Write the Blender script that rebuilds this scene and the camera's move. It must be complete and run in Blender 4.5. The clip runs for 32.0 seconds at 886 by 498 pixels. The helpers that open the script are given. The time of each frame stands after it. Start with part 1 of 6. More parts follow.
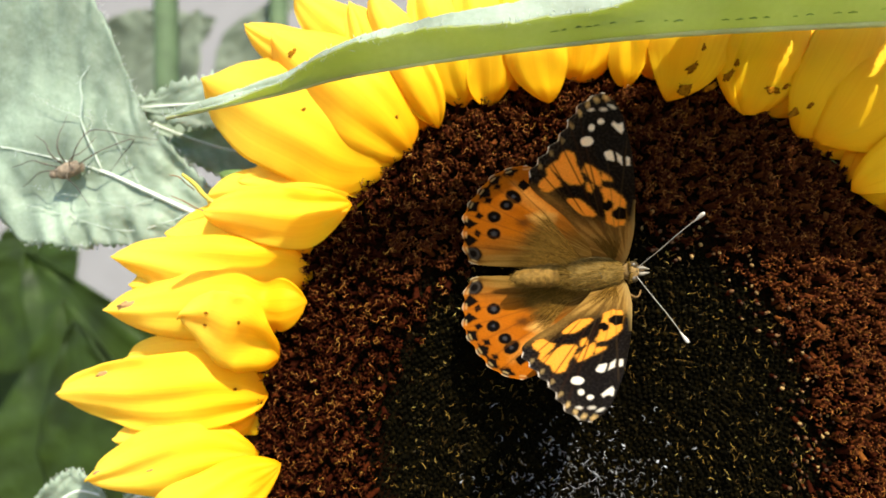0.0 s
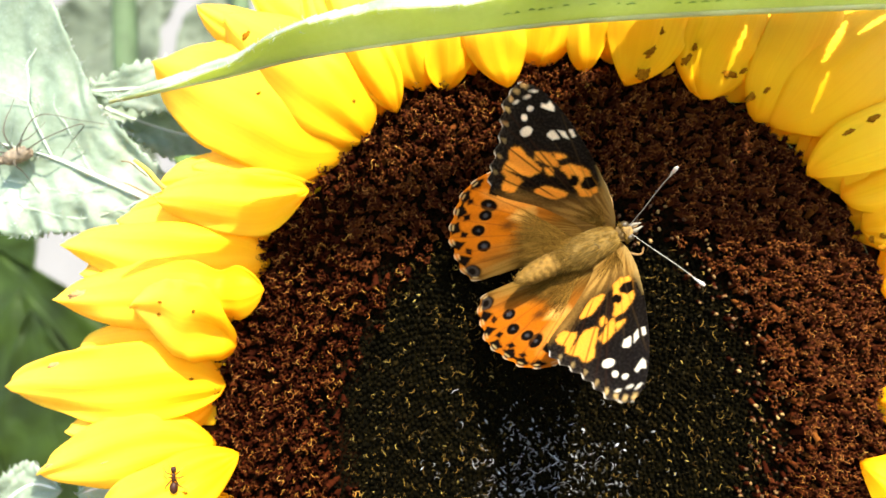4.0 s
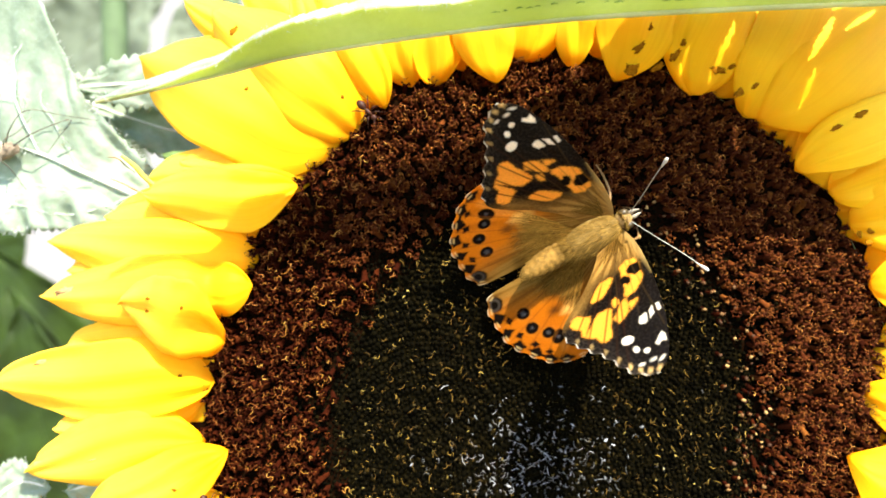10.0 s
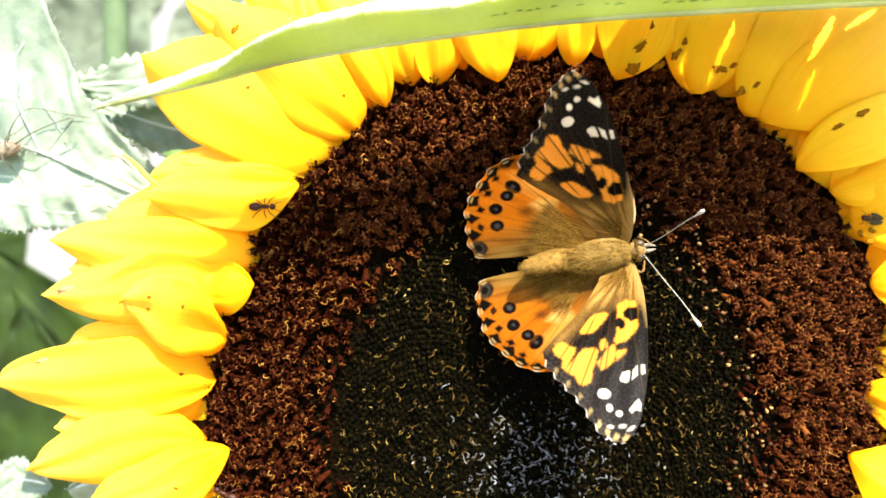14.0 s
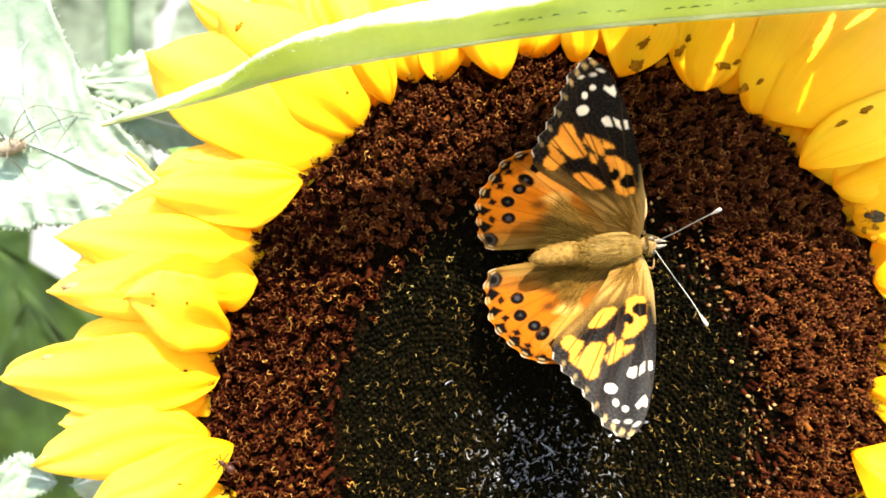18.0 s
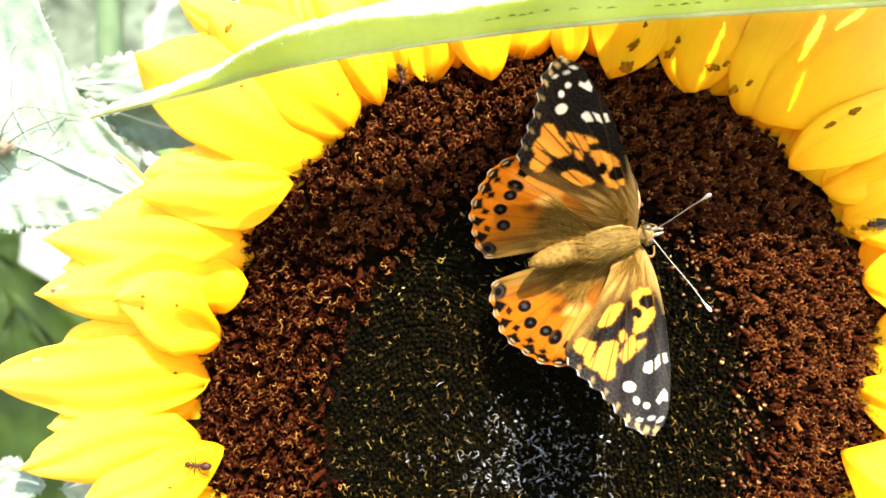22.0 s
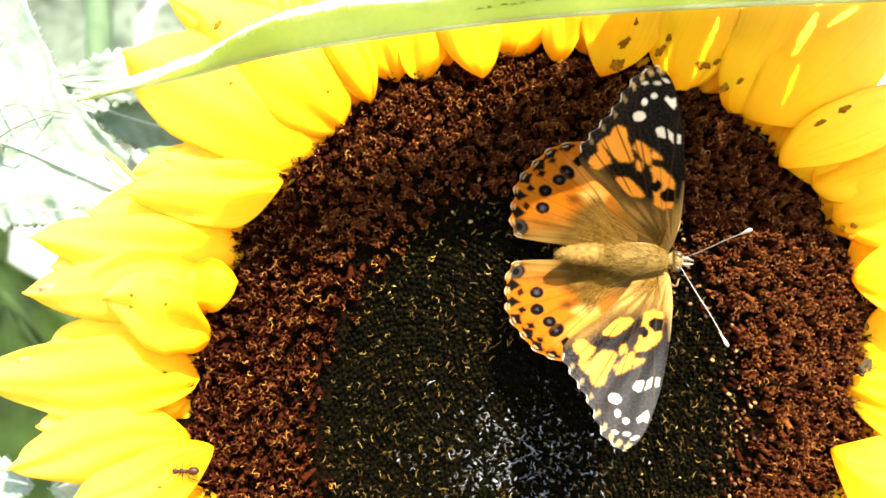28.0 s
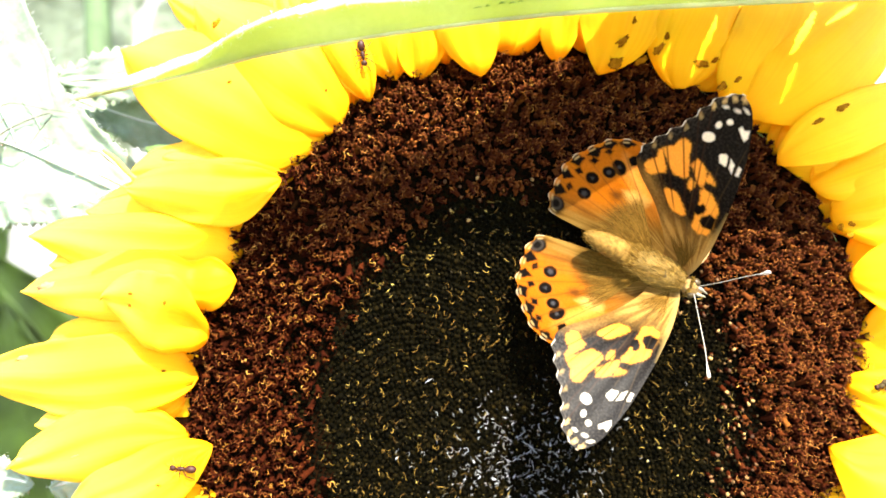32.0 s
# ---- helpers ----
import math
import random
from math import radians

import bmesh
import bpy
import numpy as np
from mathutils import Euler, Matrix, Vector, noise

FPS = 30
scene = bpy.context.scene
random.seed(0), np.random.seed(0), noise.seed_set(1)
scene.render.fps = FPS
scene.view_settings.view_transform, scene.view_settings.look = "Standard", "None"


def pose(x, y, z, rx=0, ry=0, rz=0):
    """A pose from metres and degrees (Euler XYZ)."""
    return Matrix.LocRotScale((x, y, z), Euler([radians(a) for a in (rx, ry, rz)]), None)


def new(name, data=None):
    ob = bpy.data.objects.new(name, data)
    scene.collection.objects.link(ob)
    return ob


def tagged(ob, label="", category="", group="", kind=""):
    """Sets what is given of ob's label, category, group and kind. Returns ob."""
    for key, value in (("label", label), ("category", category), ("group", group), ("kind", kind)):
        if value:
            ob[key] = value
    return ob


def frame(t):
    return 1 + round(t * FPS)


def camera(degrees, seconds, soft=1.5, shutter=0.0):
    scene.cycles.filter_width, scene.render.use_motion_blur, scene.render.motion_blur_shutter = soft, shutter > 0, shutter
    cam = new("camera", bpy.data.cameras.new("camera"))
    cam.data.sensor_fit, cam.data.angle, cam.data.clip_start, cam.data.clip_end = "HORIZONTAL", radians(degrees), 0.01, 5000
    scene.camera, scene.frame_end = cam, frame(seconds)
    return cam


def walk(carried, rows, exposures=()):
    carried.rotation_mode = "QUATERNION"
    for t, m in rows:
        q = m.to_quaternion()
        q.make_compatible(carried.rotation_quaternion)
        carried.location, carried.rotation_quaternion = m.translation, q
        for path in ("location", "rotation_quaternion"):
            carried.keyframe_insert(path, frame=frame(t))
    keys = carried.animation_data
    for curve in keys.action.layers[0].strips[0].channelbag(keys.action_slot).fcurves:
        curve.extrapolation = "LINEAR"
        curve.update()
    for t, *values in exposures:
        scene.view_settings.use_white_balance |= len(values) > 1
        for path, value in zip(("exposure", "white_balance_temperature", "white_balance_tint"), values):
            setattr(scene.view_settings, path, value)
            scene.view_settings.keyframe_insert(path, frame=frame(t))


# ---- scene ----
from mathutils.bvhtree import BVHTree

# The plan: x to the right across the flower head, y up along it, z out of it, in millimetres
# from a point on the head's face; HEAD puts this plan upright in the world.
MM = 0.001
TILT = 8.0
HEAD = pose(0, 0, 1.45, 90 - TILT, 0, 0)
REACH = 123.45


def plan(x, y, z, rx=0, ry=0, rz=0):
    """A pose in the world from millimetres in the plan."""
    return HEAD @ pose(x * MM, y * MM, z * MM, rx, ry, rz)


def view(yaw, pitch, roll, x, y, z):
    return plan(x, y, REACH + z) @ pose(0, 0, 0, 0, yaw, 0) @ pose(0, 0, 0, pitch, 0, 0) @ pose(0, 0, 0, 0, 0, roll)


# ---- camera ----
cam = camera(60.0, 32.0, soft=1.6)
cam.data.dof.use_dof = True
cam.data.dof.focus_distance = 0.109
cam.data.dof.aperture_fstop = 20.0
CAMERA_ROWS = [
    (0, 2.645, 1.388, 0.519, -2.327, -0.1243, 1.238),
    (0.5, 2.537, 1.424, 0.524, -2.127, -0.1116, 0.9104),
    (1, 1.738, 1.235, 0.425, -1.893, -0.09644, 0.6302),
    (1.5, 1.19, 0.9212, 0.263, -1.638, -0.08079, 0.4181),
    (2, 0.8979, 0.6756, 0.231, -1.375, -0.06513, 0.2761),
    (2.5, 0.6741, 0.4557, 0.183, -1.125, -0.04974, 0.1888),
    (3, 0.3215, 0.3652, 0.134, -0.9169, -0.03669, 0.1404),
    (3.5, 0.4905, 0.335, 0.138, -0.7613, -0.02929, 0.1287),
    (5.5, 0.00463, 0.1588, 0.013, -0.2575, -0.02287, 0.1097),
    (6, 0.08833, 0.06569, 0.068, -0.1598, -0.02518, 0.09195),
    (6.5, -0.2227, 0.06716, 0.016, -0.108, -0.0308, 0.07029),
    (7, -0.01973, 0.0207, 0.025, -0.0893, -0.03721, 0.05581),
    (7.5, 0.09193, 0.08178, 0, -0.08095, -0.0412, 0.0481),
    (8, 0.009965, 0.03253, 0.051, -0.07273, -0.04091, 0.04111),
    (8.5, 0.04247, -0.03328, 0.001, -0.06282, -0.03599, 0.03085),
    (9, -0.02458, 0.01278, 0, -0.05297, -0.02753, 0.01934),
    (9.5, -0.05786, -0.05032, 0.033, -0.04622, -0.01771, 0.0122),
    (10, -0.1215, 0.007343, 0.024, -0.04538, -0.008812, 0.01238),
    (10.5, -0.05104, 0.03638, 0.045, -0.0514, -0.002231, 0.01767),
    (11, -0.04788, 0.04537, 0.03, -0.06232, 0.001887, 0.02398),
    (11.5, -0.01264, 0.001603, 0.025, -0.07403, 0.003947, 0.02804),
    (12, -0.05217, 0.003319, 0.012, -0.08274, 0.003858, 0.02877),
    (12.5, -0.1177, 0.04666, 0.048, -0.08721, 0.0004528, 0.02942),
    (13, -0.02082, 0.0007587, 0.042, -0.08928, -0.00846, 0.03509),
    (13.5, -0.08613, 0.03611, 0.042, -0.09331, -0.02578, 0.04544),
    (14, -0.05537, -0.06957, 0.062, -0.1044, -0.05298, 0.05242),
    (14.5, -0.1511, -0.1166, 0.045, -0.1227, -0.08436, 0.04941),
    (16.5, -0.01746, -0.02653, 0.063, -0.1935, -0.1762, 0.1084),
    (17, 0.08867, -0.1381, 0.072, -0.2039, -0.1835, 0.1583),
    (17.5, -0.09137, -0.1607, 0.031, -0.1981, -0.1763, 0.2027),
    (18, 0.1561, -0.2457, 0.07, -0.177, -0.1668, 0.2419),
    (18.5, -0.364, -0.06371, -0.011, -0.147, -0.1636, 0.2735),
    (19, 0.2689, -0.2542, 0.086, -0.1131, -0.1678, 0.2852),
    (19.5, -0.2133, -0.1549, 0.011, -0.0798, -0.1761, 0.2692),
    (20, -0.1439, -0.2709, -0.048, -0.0507, -0.1843, 0.2362),
    (20.5, 0.1769, -0.2932, 0.107, -0.02666, -0.1886, 0.2054),
    (21, -0.4017, -0.1377, 0.01, -0.00567, -0.1865, 0.1869),
    (21.5, 0.2607, -0.2845, 0.069, 0.01528, -0.1775, 0.1774),
    (22, -0.42, -0.1351, -0.042, 0.03797, -0.1621, 0.1691),
    (22.5, -0.2992, -0.2502, -0.022, 0.06208, -0.1422, 0.1593),
    (23, 0.313, -0.2504, 0.03, 0.08536, -0.1214, 0.1458),
    (23.5, -0.4947, -0.2112, -0.057, 0.103, -0.1041, 0.1271),
    (24, 0.06688, -0.4042, 0.038, 0.1069, -0.0951, 0.1049),
    (24.5, -0.5111, -0.1867, -0.058, 0.08885, -0.09748, 0.08589),
    (25, -0.07793, -0.3271, 0.019, 0.05769, -0.1083, 0.08121),
    (25.5, 0.2937, -0.2964, 0.083, 0.04939, -0.1163, 0.08171),
    (27.5, -0.237, -0.171, -0.03, 0.2149, -0.09901, -0.1316),
    (28, -0.9915, -0.3114, -0.093, 0.2891, -0.08099, -0.1732),
    (28.5, -0.5084, -0.3803, -0.075, 0.3584, -0.05243, -0.184),
    (29, -0.6419, -0.2693, -0.05, 0.4042, -0.02567, -0.1894),
    (29.5, -0.7844, -0.3511, -0.09, 0.4285, -0.01058, -0.1994),
    (30, -0.4782, -0.2363, -0.031, 0.4387, -0.009638, -0.2065),
    (30.5, -0.9863, -0.3758, -0.109, 0.4417, -0.02061, -0.197),
    (31, -0.6257, -0.3764, -0.051, 0.4451, -0.03807, -0.1683),
    (31.5, -0.8114, -0.3599, -0.144, 0.4581, -0.05466, -0.1273),
    (32, -1.015, -0.4341, -0.125, 0.4912, -0.06335, -0.07359),
]
EXPOSURES = [(0, 1.33), (1, 1.44), (2, 1.62), (3, 1.84), (6, 2.14), (9, 2.22), (14, 2.32), (19, 2.44), (23, 2.55), (28, 2.65), (32, 2.80)]
walk(cam, [(t, view(*v)) for t, *v in CAMERA_ROWS], EXPOSURES)

# ---- light ----
SUN_ANGLE = 40.5
sun_way = (HEAD.to_3x3() @ Vector((0.22, math.cos(radians(SUN_ANGLE)), math.sin(radians(SUN_ANGLE))))).normalized()
world = bpy.data.worlds.new("sky")
scene.world = world
world.use_nodes = True
wn = world.node_tree
sky = wn.nodes.new("ShaderNodeTexSky")
sky.sky_type = "NISHITA"
sky.sun_disc = False
sky.sun_elevation = math.asin(sun_way.z)
sky.sun_rotation = math.atan2(sun_way.x, sun_way.y)
background = wn.nodes["Background"]
background.inputs["Strength"].default_value = 0.145
wn.links.new(sky.outputs["Color"], background.inputs["Color"])
sun = new("sun", bpy.data.lights.new("sun", "SUN"))
sun.data.energy = 4.3
sun.data.angle = radians(0.5)
sun.data.color = (1.0, 0.93, 0.80)
sun.matrix_world = Matrix.Translation((0, -1, 4)) @ sun_way.to_track_quat("Z", "Y").to_matrix().to_4x4()


# ---- materials ----
class Nodes:
    """A short hand for node materials."""

    def __init__(self, name, rough=0.6, spec=0.3):
        self.mat = bpy.data.materials.new(name)
        self.mat.use_nodes = True
        self.tree = self.mat.node_tree
        self.out = self.tree.nodes["Material Output"]
        self.bsdf = self.tree.nodes["Principled BSDF"]
        self.bsdf.inputs["Roughness"].default_value = rough
        self.bsdf.inputs["Specular IOR Level"].default_value = spec
        self.coord = self.node("ShaderNodeTexCoord").outputs["Object"]

    def node(self, kind, **values):
        n = self.tree.nodes.new(kind)
        for key, value in values.items():
            n.inputs[key].default_value = value
        return n

    def link(self, a, b):
        self.tree.links.new(a, b)
        return self

    def noise(self, size, detail=3.0, stretch=None):
        """Noise with features about this many millimetres across."""
        n = self.node("ShaderNodeTexNoise", Scale=1000.0 / size, Detail=detail)
        src = self.coord
        if stretch:
            m = self.node("ShaderNodeMapping")
            m.inputs["Scale"].default_value = stretch
            self.link(src, m.inputs["Vector"])
            src = m.outputs["Vector"]
        self.link(src, n.inputs["Vector"])
        return n.outputs["Fac"]

    def ramp(self, fac, *stops):
        r = self.node("ShaderNodeValToRGB")
        els = r.color_ramp.elements
        while len(els) < len(stops):
            els.new(0.5)
        for e, (pos, col) in zip(els, stops):
            e.position, e.color = pos, (*col, 1)
        self.link(fac, r.inputs["Fac"])
        return r.outputs["Color"]

    def mix(self, fac, a, b, mode="MIX"):
        m = self.tree.nodes.new("ShaderNodeMix")
        m.data_type, m.blend_type = "RGBA", mode
        for value, socket in ((fac, m.inputs[0]), (a, m.inputs[6]), (b, m.inputs[7])):
            if isinstance(value, (int, float)):
                socket.default_value = value
            elif isinstance(value, tuple):
                socket.default_value = (*value, 1)
            else:
                self.link(value, socket)
        return m.outputs[2]

    def color(self, source):
        if isinstance(source, tuple):
            self.bsdf.inputs["Base Color"].default_value = (*source, 1)
        else:
            self.link(source, self.bsdf.inputs["Base Color"])
        return self

    def bump(self, height, depth, strength=0.6):
        b = self.node("ShaderNodeBump", Strength=strength, Distance=depth * MM)
        self.link(height, b.inputs["Height"])
        if self.bsdf.inputs["Normal"].is_linked:
            self.link(self.bsdf.inputs["Normal"].links[0].from_socket, b.inputs["Normal"])
        self.link(b.outputs["Normal"], self.bsdf.inputs["Normal"])
        return self

    def translucent(self, color, share):
        t = self.node("ShaderNodeBsdfTranslucent")
        if isinstance(color, tuple):
            t.inputs["Color"].default_value = (*color, 1)
        else:
            self.link(color, t.inputs["Color"])
        m = self.node("ShaderNodeMixShader", Fac=share)
        self.link(self.bsdf.outputs["BSDF"], m.inputs[1]).link(t.outputs["BSDF"], m.inputs[2])
        self.link(m.outputs["Shader"], self.out.inputs["Surface"])
        return self

    def attribute(self, name):
        n = self.tree.nodes.new("ShaderNodeAttribute")
        n.attribute_name = name
        return n

    def island(self):
        return self.tree.nodes.new("ShaderNodeNewGeometry").outputs["Random Per Island"]

    def either(self):
        return self.tree.nodes.new("ShaderNodeObjectInfo").outputs["Random"]


def petal_material():
    n = Nodes("petal_yellow", rough=0.5, spec=0.10)
    uv = n.attribute("along").outputs["Fac"]
    across = n.attribute("across").outputs["Fac"]
    streak = n.node("ShaderNodeTexNoise", Scale=26.0, Detail=4.0)
    streak.noise_dimensions = "1D"
    n.link(across, streak.inputs["W"])
    # deeper orange at the inner end paints in the shade near the disc
    base = n.ramp(uv, (0.0, (0.94, 0.48, 0.004)), (0.10, (0.95, 0.64, 0.01)), (0.25, (0.97, 0.735, 0.022)), (0.6, (0.97, 0.79, 0.07)), (1.0, (0.97, 0.82, 0.12)))
    tone = n.ramp(streak.outputs["Fac"], (0.3, (0.96, 0.93, 0.85)), (0.7, (1.0, 1.0, 1.0)))
    blot = n.ramp(n.noise(7, 3), (0.35, (0.96, 0.93, 0.88)), (0.65, (1, 1, 1)))
    col = n.mix(1.0, n.mix(1.0, base, tone, "MULTIPLY"), blot, "MULTIPLY")
    col = n.mix(n.ramp(n.either(), (0.0, (0.0, 0.0, 0.0)), (1.0, (0.2, 0.2, 0.2))), col, (0.92, 0.55, 0.008))
    n.color(col).bump(streak.outputs["Fac"], 0.15, 0.35).bump(n.noise(2.5, 3), 0.08, 0.25)
    n.translucent(n.mix(1.0, col, (1.0, 0.90, 0.25), "MULTIPLY"), 0.60)
    return n.mat


def leaf_material(name, upper, under, vein=0.5, share=0.45):
    n = Nodes(name, rough=0.55, spec=0.3)
    big = n.ramp(n.noise(14, 4), (0.32, tuple(c * 0.55 for c in upper)), (0.66, tuple(min(1, c * 1.4) for c in upper)))
    small = n.ramp(n.noise(0.9, 4), (0.35, (0.86, 0.88, 0.84)), (0.7, (1.08, 1.06, 1.04)))
    col = n.mix(1.0, big, small, "MULTIPLY")
    fuzz = n.ramp(n.noise(0.35, 2), (0.62, (0, 0, 0)), (0.72, (vein, vein, vein)))
    col = n.mix(fuzz, col, (0.62, 0.68, 0.58))
    n.color(col).bump(n.noise(3.5, 3), 0.8, 0.6).bump(n.noise(0.5, 3), 0.12, 0.5)
    n.translucent(under, share)
    return n.mat


def plain(name, color, size=1.0, vary=0.25, rough=0.6, spec=0.3, depth=0.05, metal=0.0):
    n = Nodes(name, rough, spec)
    n.bsdf.inputs["Metallic"].default_value = metal
    lo, hi = tuple(c * (1 - vary) for c in color), tuple(min(1, c * (1 + vary)) for c in color)
    n.color(n.mix(n.noise(size * 6, 2), n.ramp(n.noise(size, 4), (0.3, lo), (0.7, hi)), lo))
    n.bump(n.noise(size * 0.5, 3), depth, 0.5)
    return n.mat


def islands(name, stops, rough=0.6, spec=0.3, grain=0.3, shine=0.0):
    """A material whose pieces differ from one to the next."""
    n = Nodes(name, rough, spec)
    add = n.tree.nodes.new("ShaderNodeMath")
    add.operation = "ADD"
    n.link(n.island(), add.inputs[0]).link(n.either(), add.inputs[1])
    wrap = n.tree.nodes.new("ShaderNodeMath")
    wrap.operation = "FRACT"
    n.link(add.outputs[0], wrap.inputs[0])
    col = n.ramp(wrap.outputs[0], *stops)
    n.color(n.mix(1.0, col, n.ramp(n.noise(grain, 3), (0.3, (0.6, 0.6, 0.6)), (0.7, (1.1, 1.1, 1.1))), "MULTIPLY"))
    if shine:
        n.bsdf.inputs["Sheen Weight"].default_value = shine
    return n.mat


M_PETAL = petal_material()
M_LEAF = leaf_material("leaf_green", (0.29, 0.36, 0.275), (0.18, 0.30, 0.06), 0.3)
M_TOPLEAF = leaf_material("leaf_sunlit", (0.36, 0.40, 0.25), (0.57, 0.62, 0.12), 0.15, 0.66)
M_PALELEAF = leaf_material("leaf_waxy", (0.30, 0.36, 0.29), (0.46, 0.56, 0.24), 0.25, 0.40)
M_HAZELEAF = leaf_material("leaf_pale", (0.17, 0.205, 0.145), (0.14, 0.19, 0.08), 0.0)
# leaf green darkened to stand for the shade behind the flower
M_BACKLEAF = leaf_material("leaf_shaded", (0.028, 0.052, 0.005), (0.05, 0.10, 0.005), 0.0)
M_STALK = plain("stalk_green", (0.075, 0.115, 0.05), 8, 0.3, 0.7)
M_VEIN = plain("leaf_vein", (0.40, 0.47, 0.37), 0.6, 0.15, 0.7)
M_MIDRIB = plain("leaf_midrib", (0.52, 0.57, 0.47), 0.6, 0.15, 0.7)
M_RIB = leaf_material("leaf_rib", (0.60, 0.60, 0.34), (0.80, 0.80, 0.28), 0.1, 0.6)
M_HAIR = plain("leaf_hair", (0.5, 0.54, 0.48), 0.3, 0.1, 0.5)
M_STEM = plain("stem_green", (0.17, 0.26, 0.09), 1.5, 0.3, 0.6)
M_SEPAL = leaf_material("sepal_green", (0.17, 0.26, 0.08), (0.3, 0.42, 0.06), 0.5)
M_DISC = plain("disc_ground", (0.007, 0.0030, 0.0012), 0.8, 0.5, 1.0, 0.0, 0.3)
M_CORE = plain("disc_core", (0.0042, 0.0032, 0.0012), 0.8, 0.5, 1.0, 0.0, 0.3)
M_TUBE = islands("floret_tube", [(0.0, (0.013, 0.0024, 0.0007)), (0.6, (0.025, 0.0044, 0.0011)), (0.9, (0.045, 0.0092, 0.0020)), (1.0, (0.075, 0.0175, 0.0036))], 0.9, 0.02)
# redder tubes, their colour brightened to offset the leaf's shade on the disc
M_TUBEREDBRIGHT = islands("floret_red_bright_tube", [(0.0, (0.030, 0.0058, 0.0014)), (0.6, (0.056, 0.0125, 0.0025)), (0.9, (0.10, 0.027, 0.0050)), (1.0, (0.16, 0.052, 0.008))], 0.8, 0.04)
M_STIGMA = islands("floret_stigma", [(0.0, (0.050, 0.0115, 0.0028)), (0.5, (0.140, 0.042, 0.0080)), (0.85, (0.235, 0.082, 0.0150)), (1.0, (0.34, 0.150, 0.034))], 0.7, 0.06)
M_GOLD = islands("stigma_gold", [(0.0, (0.06, 0.015, 0.002)), (0.45, (0.17, 0.058, 0.007)), (0.85, (0.34, 0.150, 0.020)), (1.0, (0.52, 0.29, 0.06))], 0.7, 0.08)
M_BUD = islands("bud_scale", [(0.0, (0.0014, 0.0011, 0.0003)), (0.7, (0.0026, 0.0020, 0.0005)), (0.95, (0.0055, 0.0038, 0.0009)), (1.0, (0.0130, 0.0085, 0.0018))], 0.95, 0.02)
M_POLLEN = islands("pollen_tip", [(0.0, (0.035, 0.013, 0.004)), (0.6, (0.11, 0.05, 0.014)), (1.0, (0.34, 0.21, 0.07))], 0.7, 0.2)
M_DUST = islands("pollen_dust", [(0.0, (0.012, 0.008, 0.0015)), (0.6, (0.034, 0.022, 0.004)), (0.9, (0.09, 0.062, 0.011)), (1.0, (0.28, 0.21, 0.05))], 0.7, 0.1)
M_CURL = islands("pollen_curl", [(0.0, (0.044, 0.022, 0.003)), (0.6, (0.125, 0.070, 0.011)), (0.9, (0.24, 0.145, 0.024)), (1.0, (0.40, 0.27, 0.06))], 0.7, 0.1)
M_FLECK = islands("dry_fleck", [(0.0, (0.04, 0.04, 0.036)), (0.6, (0.13, 0.13, 0.13)), (1.0, (0.34, 0.34, 0.35))], 0.5, 0.3)


def wing_material():
    n = Nodes("wing_scales", rough=0.42, spec=0.10)
    scaled = n.attribute("paint")
    paint = scaled.outputs["Color"]
    scales = n.ramp(n.noise(0.22, 4), (0.32, (0.84, 0.82, 0.79)), (0.7, (1.16, 1.14, 1.10)))
    col = n.mix(1.0, paint, scales, "MULTIPLY")
    n.color(col).bump(n.noise(0.2, 3), 0.06, 0.7)
    glint = n.ramp(n.noise(0.16, 3), (0.35, (0.07, 0.07, 0.07)), (0.75, (0.21, 0.21, 0.21)))
    n.link(n.mix(1.0, glint, scaled.outputs["Alpha"], "MULTIPLY"), n.bsdf.inputs["Specular IOR Level"])
    thin = n.node("ShaderNodeGamma", Gamma=0.55)
    n.link(col, thin.inputs["Color"])
    n.translucent(n.mix(1.0, thin.outputs["Color"], (1.0, 0.80, 0.55), "MULTIPLY"), 0.50)
    return n.mat


M_WING = wing_material()
M_FUR = islands("body_fur", [(0.0, (0.060, 0.030, 0.003)), (0.5, (0.155, 0.086, 0.013)), (1.0, (0.34, 0.205, 0.045))], 0.8, 0.04, 0.4)
M_WINGFUR = islands("wing_fur", [(0.0, (0.05, 0.023, 0.003)), (0.5, (0.145, 0.070, 0.009)), (1.0, (0.33, 0.18, 0.030))], 0.8, 0.03, 0.4)
M_BODY = plain("body_brown", (0.17, 0.094, 0.019), 0.7, 0.5, 0.75, 0.06, 0.25)
M_THORAX = plain("thorax_grey", (0.235, 0.148, 0.040), 0.9, 0.45, 0.7, 0.08, 0.25)
M_HEADFUR = plain("head_brown", (0.27, 0.165, 0.055), 0.4, 0.6, 0.7, 0.1, 0.25)
M_EYE = plain("compound_eye", (0.05, 0.034, 0.014), 0.3, 0.3, 0.35, 0.3, 0.03)
M_ANTENNA = plain("antenna_pale", (0.28, 0.25, 0.20), 0.4, 0.4, 0.4, 0.4, 0.05)
M_PALP = plain("palp_grey", (0.20, 0.17, 0.12), 0.4, 0.5, 0.5, 0.3, 0.05)
M_CLUB = plain("antenna_club", (0.5, 0.44, 0.36), 0.3, 0.3, 0.45, 0.4)
M_LEG = plain("insect_leg", (0.22, 0.12, 0.04), 0.4, 0.3, 0.5)
M_ANT = plain("ant_brown", (0.035, 0.009, 0.003), 0.4, 0.4, 0.5, 0.2, 0.03)
M_FLY = plain("fly_brown", (0.055, 0.038, 0.016), 0.3, 0.4, 0.8, 0.05, 0.03)
